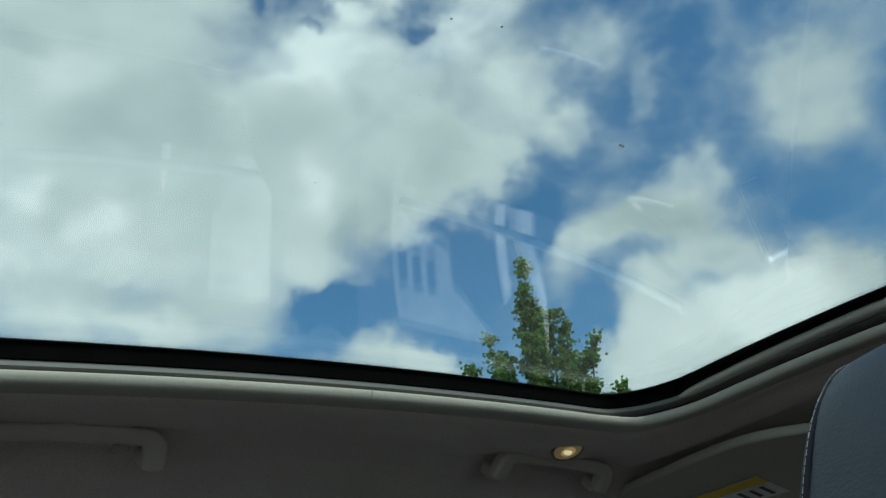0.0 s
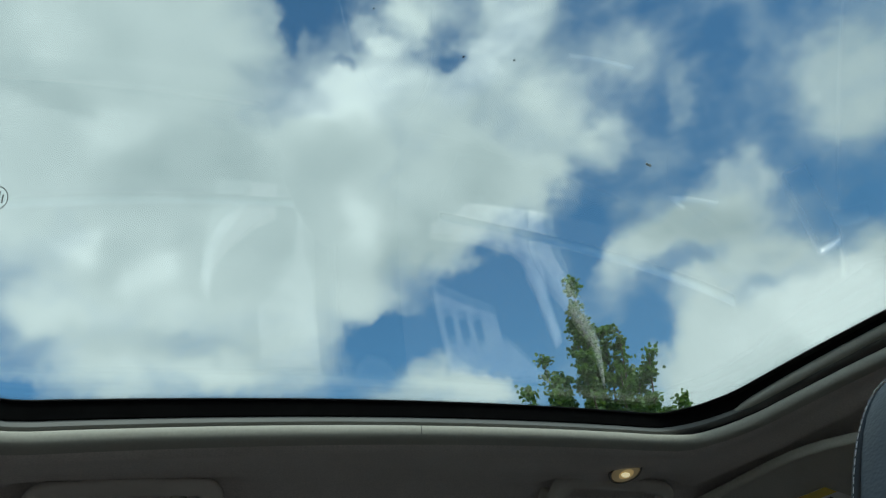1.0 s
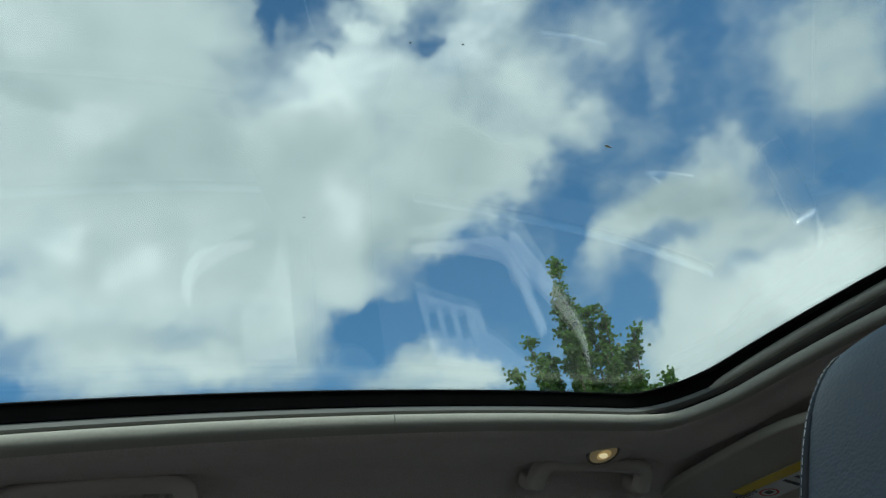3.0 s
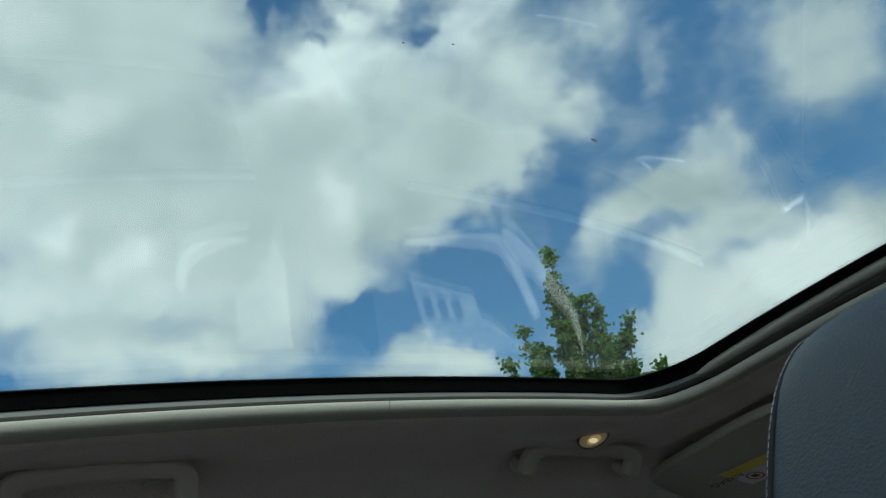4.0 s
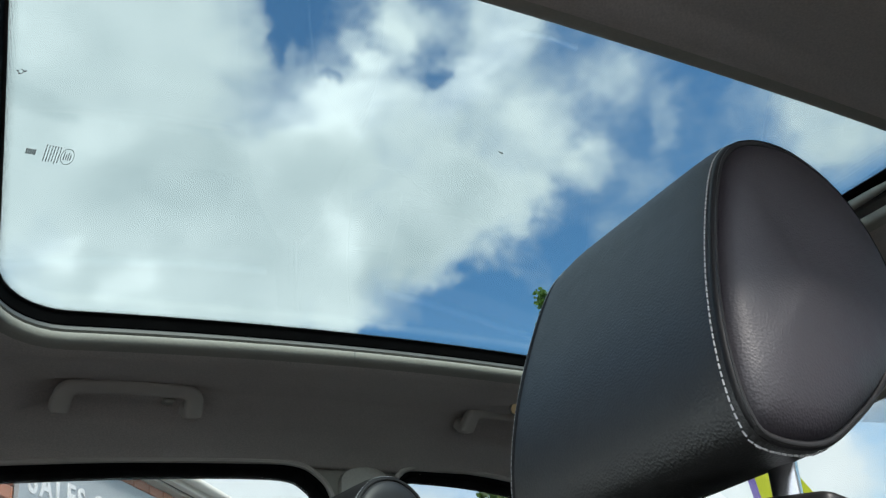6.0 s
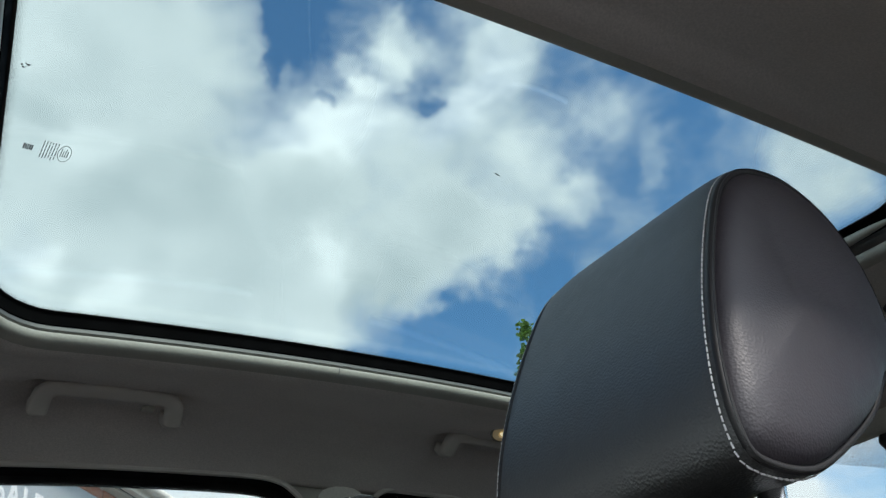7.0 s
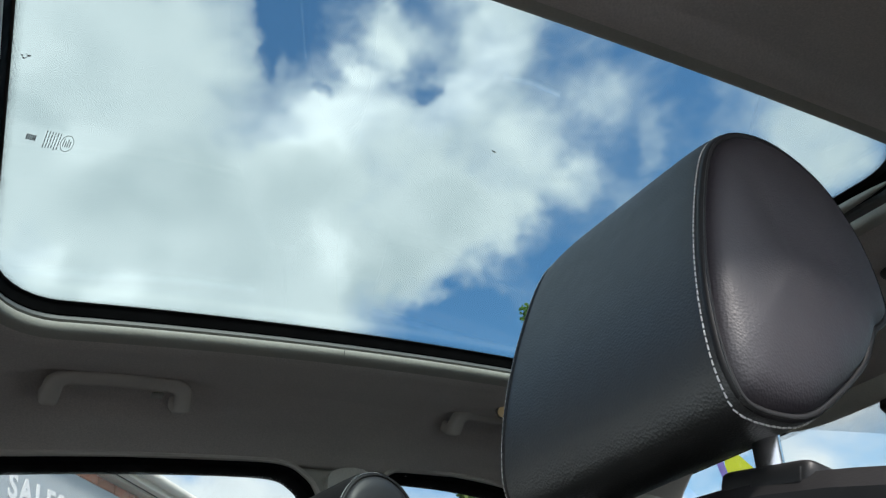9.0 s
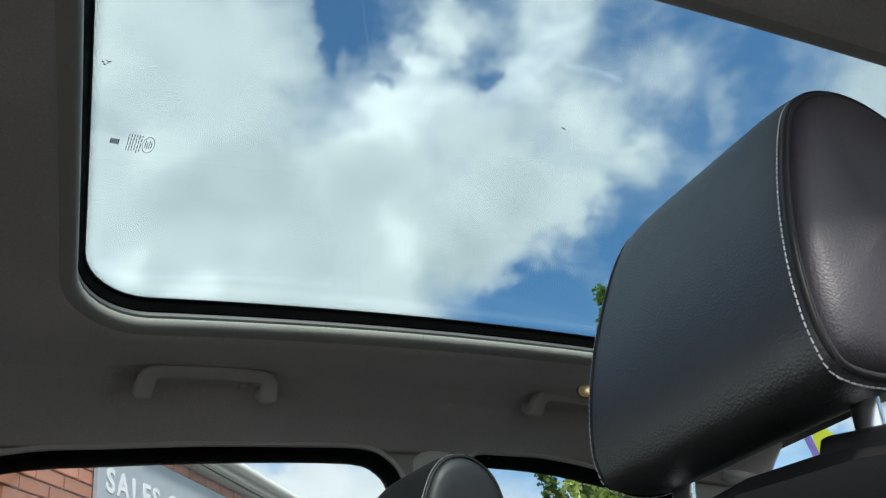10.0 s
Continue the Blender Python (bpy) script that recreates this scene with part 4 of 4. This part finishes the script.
def building():
    """The wall's own x runs along it, its y away from the car park."""
    place = pose(*WALL_AT, 0, 0, 0, WALL_TURN)
    ob = thing("sales_building", "single-storey red brick sales office with cream eaves", "building")
    ob.matrix_world = place
    wall = part("wall", box(11.3, 0.25, 2.852, (6.0, 0.145, 1.426), 0), M_MORTAR, ob, "pale mortar and brick wall", smooth=False)
    # this end is cut low so that it stays out of the camera's view
    part("low_wing", box(1.14, 5.65, 2.762, (-0.233, 2.846, 1.381), 0), M_MORTAR, ob, "brick wall end, cut low to fit the view", smooth=False)
    part("soffit", box(11.3, 0.075, 0.03, (6.02, -0.018, 2.868), 0.005), M_FASCIA, ob, "cream boarded soffit")
    # shade of the groove between soffit and fascia, put in as a dark strip
    part("vent_strip", box(11.3, 0.020, 0.02, (6.02, -0.066, 2.880), 0.003), M_DARK, ob, "dark strip standing in for the shaded groove beside the fascia")
    part("fascia", box(11.3, 0.050, 0.10, (6.02, -0.102, 2.912), 0.006), M_FASCIA, ob, "cream fascia board")
    part("gutter", tube([(0.36, -0.166, 2.925), (11.7, -0.166, 2.925)], 0.036, 12), M_FASCIA, ob, "cream gutter")
    part("roof", box(11.3, 6.3, 0.06, (6.02, 3.06, 2.960), 0.01), M_TILE, ob, "flat grey roof")
    sign = tagged(new("office_sign"), "blue-grey sign board with white lettering on brick wall", "sign")
    sign.matrix_world = place @ pose(0, -0.025, 0)
    part("board", box(3.62, 0.030, 0.79, (1.81, 0, 2.355), 0.005), M_SIGN, sign, smooth=False)
    place_x = 0.075
    for word in ("SALES", "OFFICE"):
        for letter in word:
            ob2, wide = text_mesh(letter, 0.187, M_WHITE, sign, pose(place_x, -0.0165, 2.460, 90) @ Matrix.Diagonal((0.96, 0.97, 1, 1)), name="letter", depth=0.003, bold=0.005)
            place_x += 0.96 * wide + 0.024
        place_x += 0.07
    me = bpy.data.meshes.new("brick")
    b = box(0.215, 0.020, 0.065, (0, 0, 0), 0.004, 1)
    b.to_mesh(me)
    b.free()
    me.materials.append(M_BRICK)

    def lay(x, z):
        o = new("brick", me)
        o.parent = wall
        o.location = (x, 0.012 + random.uniform(-0.0015, 0.0015), z)
    random.seed(21)
    top, pitch = 2.815, 0.075
    for row in range(2, 20):
        for k in range(5):
            x = -0.225 * k + (0.1125 if row % 2 else 0.0)
            if x > -0.69:
                lay(x, top - pitch * row)
    for row in (0, 1):
        for k in range(2, 34):
            lay(0.10 + 0.225 * k - (0.1125 if row else 0.0), top - pitch * row)
    # the rest of the facade, joined
    verts, faces = [], []
    for row in range(37):
        z = top - pitch * row
        for k in range(-4, 51):
            x = -0.225 * -k + (0.1125 if row % 2 else 0.0)
            if (row < 2 and x < 7.6) or (row < 20 and x < 0.12) or (x < 3.5 and 2.0 < z < 2.70) or x < -0.69:
                continue
            i = len(verts)
            for yy in (0.002, 0.020):
                for dx, dz in ((-0.1075, -0.0325), (0.1075, -0.0325), (0.1075, 0.0325), (-0.1075, 0.0325)):
                    verts.append((x + dx, yy, z + dz))
            faces += [(i, i + 1, i + 2, i + 3), (i, i + 4, i + 5, i + 1), (i + 1, i + 5, i + 6, i + 2), (i + 2, i + 6, i + 7, i + 3), (i + 3, i + 7, i + 4, i)]
    me2 = bpy.data.meshes.new("brickwork")
    me2.from_pydata(verts, [], faces)
    me2.materials.append(M_BRICK)
    o = new("brickwork", me2)
    o.parent = wall
    tagged(o, kind="stuff")


building()

M_BARK = material("grey_bark", (0.14, 0.11, 0.085), 0.9, spots=((12, 0.3, 4),), bump=((60, 0.7, 0.01, "noise"),))


def leaf_material(name, colour, glow):
    m = material(name, colour, 0.5, spots=((2.0, 0.25, 3),))
    nt = m.node_tree
    N, L = nt.nodes.new, nt.links.new
    b, out = nt.nodes["Principled BSDF"], nt.nodes["Material Output"]
    geo = N("ShaderNodeNewGeometry")
    r = N("ShaderNodeMapRange")
    r.inputs["To Min"].default_value, r.inputs["To Max"].default_value = 0.65, 1.45
    L(geo.outputs["Random Per Island"], r.inputs["Value"])
    s = N("ShaderNodeVectorMath")
    s.operation = "SCALE"
    L(b.inputs["Base Color"].links[0].from_socket, s.inputs[0]), L(r.outputs[0], s.inputs["Scale"])
    L(s.outputs[0], b.inputs["Base Color"])
    tr = N("ShaderNodeBsdfTranslucent")
    tr.inputs[0].default_value = (*glow, 1)
    mx = N("ShaderNodeMixShader")
    mx.inputs[0].default_value = 0.35
    L(b.outputs[0], mx.inputs[1]), L(tr.outputs[0], mx.inputs[2]), L(mx.outputs[0], out.inputs[0])
    return m


M_LEAF = leaf_material("green_leaf", (0.080, 0.150, 0.042), (0.24, 0.42, 0.08))
M_LIME = leaf_material("lime_leaf", (0.38, 0.48, 0.14), (0.66, 0.78, 0.26))


def tree(x, y, shoots, height, leaves, seed, label):
    """shoots: tips (along the side, away, height) that rise out of the crown."""
    random.seed(seed)
    ob = thing("tree", label, "tree", "trees by the car park")
    ob.location = (x, y, 0)
    side = Vector((0.78, -0.62, 0))
    away = Vector((0.62, 0.78, 0))
    limbs = bmesh.new()
    base = chaikin([(0, 0, 0), (0.03, 0.02, 0.33 * height), (-0.02, 0.03, 0.67 * height), (0.0, 0.0, height)], 2, False)

    def add(bm):
        tmp = bpy.data.meshes.new("tmp")
        bm.to_mesh(tmp)
        bm.free()
        limbs.from_mesh(tmp)
        bpy.data.meshes.remove(tmp)
    add(tube(base, 0.09, 10, up=(0, 1, 0), radii=[0.11 - 0.05 * i / len(base) for i in range(len(base))]))
    V, Fc = [], []

    def leaf(p, size):
        d = Vector((random.gauss(0, 1), random.gauss(0, 1), random.gauss(0, 0.7) - 0.3)).normalized()
        w = d.cross(Vector((random.gauss(0, 1), random.gauss(0, 1), random.gauss(0, 1)))).normalized()
        nrm = d.cross(w)
        i = len(V)
        V.extend([p, p + d * size * 0.35 + w * size * 0.42 + nrm * size * 0.06, p + d * size * 0.75 + w * size * 0.30, p + d * size,
                  p + d * size * 0.75 - w * size * 0.30, p + d * size * 0.35 - w * size * 0.42 + nrm * size * 0.06])
        Fc.append((i, i + 1, i + 2, i + 3))
        Fc.append((i, i + 3, i + 4, i + 5))

    def twig(a, b, thick, n, size):
        """A thin branch with leaves along it, thinning to the tip."""
        bend = a.lerp(b, 0.5) + Vector((random.gauss(0, 0.03), random.gauss(0, 0.03), -0.03))
        path = spline([a, bend, b], 4, False)
        add(tube(path, thick, 5, up=(0.1, 1, 0.1), radii=[thick * (1 - 0.8 * i / (len(path) - 1)) for i in range(len(path))]))
        for _ in range(n):
            f = random.random() ** 0.8
            k = f * (len(path) - 1)
            i = min(int(k), len(path) - 2)
            p = path[i].lerp(path[i + 1], k - i)
            wide = 0.052 * (1.15 - 0.8 * f)
            leaf(p + Vector((random.gauss(0, wide), random.gauss(0, wide), random.gauss(0, wide * 0.8))), random.uniform(0.042, 0.072))

    for s, a, h, r, dens in shoots:
        tip = side * s + away * a + Vector((0, 0, h))
        foot = Vector((0, 0, random.uniform(0.55, 0.88) * height))
        midp = foot.lerp(tip, 0.45) + side * s * 0.22 + away * a * 0.2 - Vector((0, 0, 0.12))
        path = spline([foot, midp, tip], 10, False)
        add(tube(path, 0.03, 6, up=(0, 1, 0.1), radii=[0.032 - 0.028 * i / (len(path) - 1) for i in range(len(path))]))
        ln = (tip - foot).length
        steps = int(7 * ln)
        for j in range(steps):
            f = 0.25 + 0.75 * (j + random.random()) / steps
            k = min(f, 0.999) * (len(path) - 1)
            i = int(k)
            p = path[i].lerp(path[i + 1], k - i)
            along = (path[i + 1] - path[i]).normalized()
            out = Vector((random.gauss(0, 1), random.gauss(0, 1), random.gauss(0.2, 0.4))).normalized()
            reach = r * (0.35 + 1.5 * (1 - f)) * random.uniform(0.5, 1.15)
            twig(p, p + out * reach + along * reach * 0.9, 0.008, int(2.3 * dens * (0.9 + reach * 3.2)), 0.07)
    part("trunk", limbs, M_BARK, ob)
    me = bpy.data.meshes.new("crown")
    me.from_pydata([tuple(v) for v in V], [], Fc)
    me.materials.append(leaves)
    o = new("crown", me)
    o.parent = ob


TALL_SHOOTS = [(0.12, 0.0, 6.05, 0.15, 26), (0.0, 0.1, 5.50, 0.22, 28), (0.36, 0.2, 5.35, 0.20, 26), (0.55, 0.0, 5.22, 0.18, 24),
          (0.86, 0.1, 4.92, 0.18, 24), (0.63, 0.3, 4.75, 0.20, 24), (1.02, -0.1, 4.15, 0.20, 22), (-0.50, 0.1, 5.10, 0.15, 20),
          (-0.30, 0.3, 4.92, 0.16, 20), (-0.80, 0.0, 4.70, 0.18, 22), (-0.95, 0.2, 4.40, 0.20, 22), (0.0, -0.3, 4.85, 0.28, 28),
          (0.40, -0.2, 4.60, 0.30, 26), (0.75, 0.4, 4.30, 0.30, 24), (-0.40, -0.2, 4.50, 0.30, 24)]
LOW_SHOOTS = [(0.1, 0.1, 5.5, 0.26, 26), (-0.75, -0.5, 4.1, 0.34, 26), (1.1, 0.4, 3.9, 0.34, 24), (-1.2, 0.2, 3.8, 0.34, 26),
          (0.1, 0.7, 4.4, 0.34, 24), (1.25, -0.3, 3.4, 0.34, 22), (-1.1, 0.6, 3.3, 0.34, 24), (0.1, 0.0, 4.7, 0.36, 28),
          (-0.35, 0.2, 4.6, 0.3, 26), (0.62, 0.1, 4.5, 0.3, 26)]
YOUNG_SHOOTS = [(-0.70, 0.0, 3.20, 0.25, 26), (-0.45, 0.1, 3.35, 0.25, 26), (-0.20, -0.1, 3.45, 0.28, 28), (0.10, 0.1, 3.60, 0.30, 28), (0.40, 0.0, 3.50, 0.30, 26),
          (0.70, 0.1, 3.20, 0.30, 24), (-0.55, -0.2, 2.90, 0.30, 26), (0.0, -0.3, 3.10, 0.30, 26), (0.30, 0.3, 3.20, 0.30, 24), (1.0, 0.1, 3.0, 0.30, 22)]
tree(6.54, 7.08, TALL_SHOOTS + LOW_SHOOTS, 3.6, M_LEAF, 11, "tall leafy green tree with upright shoots beyond the car park")
tree(5.45, 6.03, YOUNG_SHOOTS, 2.3, M_LIME, 12, "small sunlit yellow-green tree beside the car park")


def feather_flag():
    ob = thing("feather_flag", "yellow feather flag with purple sleeve on a tall pole", "flag")
    ob.matrix_world = pose(6.66, 4.79, 0, 0, 0, -54)
    part("pole", tube(chaikin([(0.06, 0.012, 0.05), (0.06, 0.012, 2.6), (0.06, 0.012, 2.95), (0.05, 0.012, 3.10), (0.05, 0.012, 3.12)], 2, False), 0.008, 8, up=(0, 1, 0)), M_DARK, ob)
    part("base", box(0.5, 0.5, 0.05, (0, 0, 0.025), 0.01), M_DARK, ob)
    purple = material("purple_cloth", (0.22, 0.17, 0.50), 0.8, spots=((8, 0.08, 3),))
    yellow = material("yellow_cloth", (0.62, 0.68, 0.03), 0.8, spots=((5, 0.06, 3), (60, 0.04, 2)))

    def cloth(name, mat, pts, shift):
        bm = slab(pts, [], 0.003, Matrix(((1, 0, 0, 0), (0, 0, 1, shift), (0, 1, 0, 0), (0, 0, 0, 1))))
        part(name, bm, mat, ob, smooth=False)
    cloth("sleeve", purple, [(0.03, 0.7), (0.10, 0.7), (0.095, 2.9), (0.072, 3.13), (0.0, 3.14), (0.025, 2.9)], 0.0)
    cloth("cloth", yellow, chaikin([(0.10, 0.7), (0.70, 0.7), (0.66, 2.3), (0.45, 2.80), (0.31, 3.04), (0.23, 3.17), (0.14, 3.20), (0.075, 3.13), (0.095, 2.9)], 1), 0.004)


feather_flag()


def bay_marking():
    """Curved strokes and patches on tarmac, added to imitate reflections in the roof glass."""
    ob = thing("bay_marking", "flat pale shapes on tarmac standing in for a reflection in the roof glass", "road marking")
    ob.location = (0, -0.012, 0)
    paint = material("white_reflection_tone", (0.80, 0.80, 0.78), 0.7, spots=((25, 0.10, 4), (150, 0.08, 3)))

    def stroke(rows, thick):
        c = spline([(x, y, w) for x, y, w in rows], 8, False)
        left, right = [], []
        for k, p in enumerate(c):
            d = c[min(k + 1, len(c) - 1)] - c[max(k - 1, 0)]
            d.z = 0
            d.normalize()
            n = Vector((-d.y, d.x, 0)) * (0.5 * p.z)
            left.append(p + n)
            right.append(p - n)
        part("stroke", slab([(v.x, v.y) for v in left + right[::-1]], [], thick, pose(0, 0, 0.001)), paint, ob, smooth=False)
    # outlines traced from the camera's view of the mirrored arcs
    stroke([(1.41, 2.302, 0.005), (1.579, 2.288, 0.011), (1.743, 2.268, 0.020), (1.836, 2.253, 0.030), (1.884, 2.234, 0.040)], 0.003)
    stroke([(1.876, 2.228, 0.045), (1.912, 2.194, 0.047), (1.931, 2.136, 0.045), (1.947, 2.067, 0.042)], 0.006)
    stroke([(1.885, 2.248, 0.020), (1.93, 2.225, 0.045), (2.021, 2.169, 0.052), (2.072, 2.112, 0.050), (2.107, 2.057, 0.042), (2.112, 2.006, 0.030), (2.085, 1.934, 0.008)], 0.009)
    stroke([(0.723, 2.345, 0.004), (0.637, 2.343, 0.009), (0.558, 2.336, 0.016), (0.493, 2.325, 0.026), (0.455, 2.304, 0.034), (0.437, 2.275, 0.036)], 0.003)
    patch = part("stencil_patch", slab([(1.400, 2.238), (1.410, 2.075), (1.860, 1.985), (1.715, 2.100), (1.684, 2.110), (1.679, 2.168)], [], 0.003, pose(0, 0, 0.001)), material("grey_reflection_tone", (0.50, 0.50, 0.49), 0.7, spots=((25, 0.12, 4),)), ob, "pale patch with dark bars, standing in for mirrored lettering", smooth=False)
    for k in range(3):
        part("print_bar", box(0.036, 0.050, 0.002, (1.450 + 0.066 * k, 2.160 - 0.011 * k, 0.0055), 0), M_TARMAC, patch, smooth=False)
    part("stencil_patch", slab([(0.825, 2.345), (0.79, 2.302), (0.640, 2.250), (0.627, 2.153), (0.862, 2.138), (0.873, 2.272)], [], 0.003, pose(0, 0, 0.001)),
         material("faint_reflection_tone", (0.42, 0.42, 0.41), 0.8, spots=((25, 0.15, 4),)), ob, "faint pale patch, standing in for a reflection", smooth=False)


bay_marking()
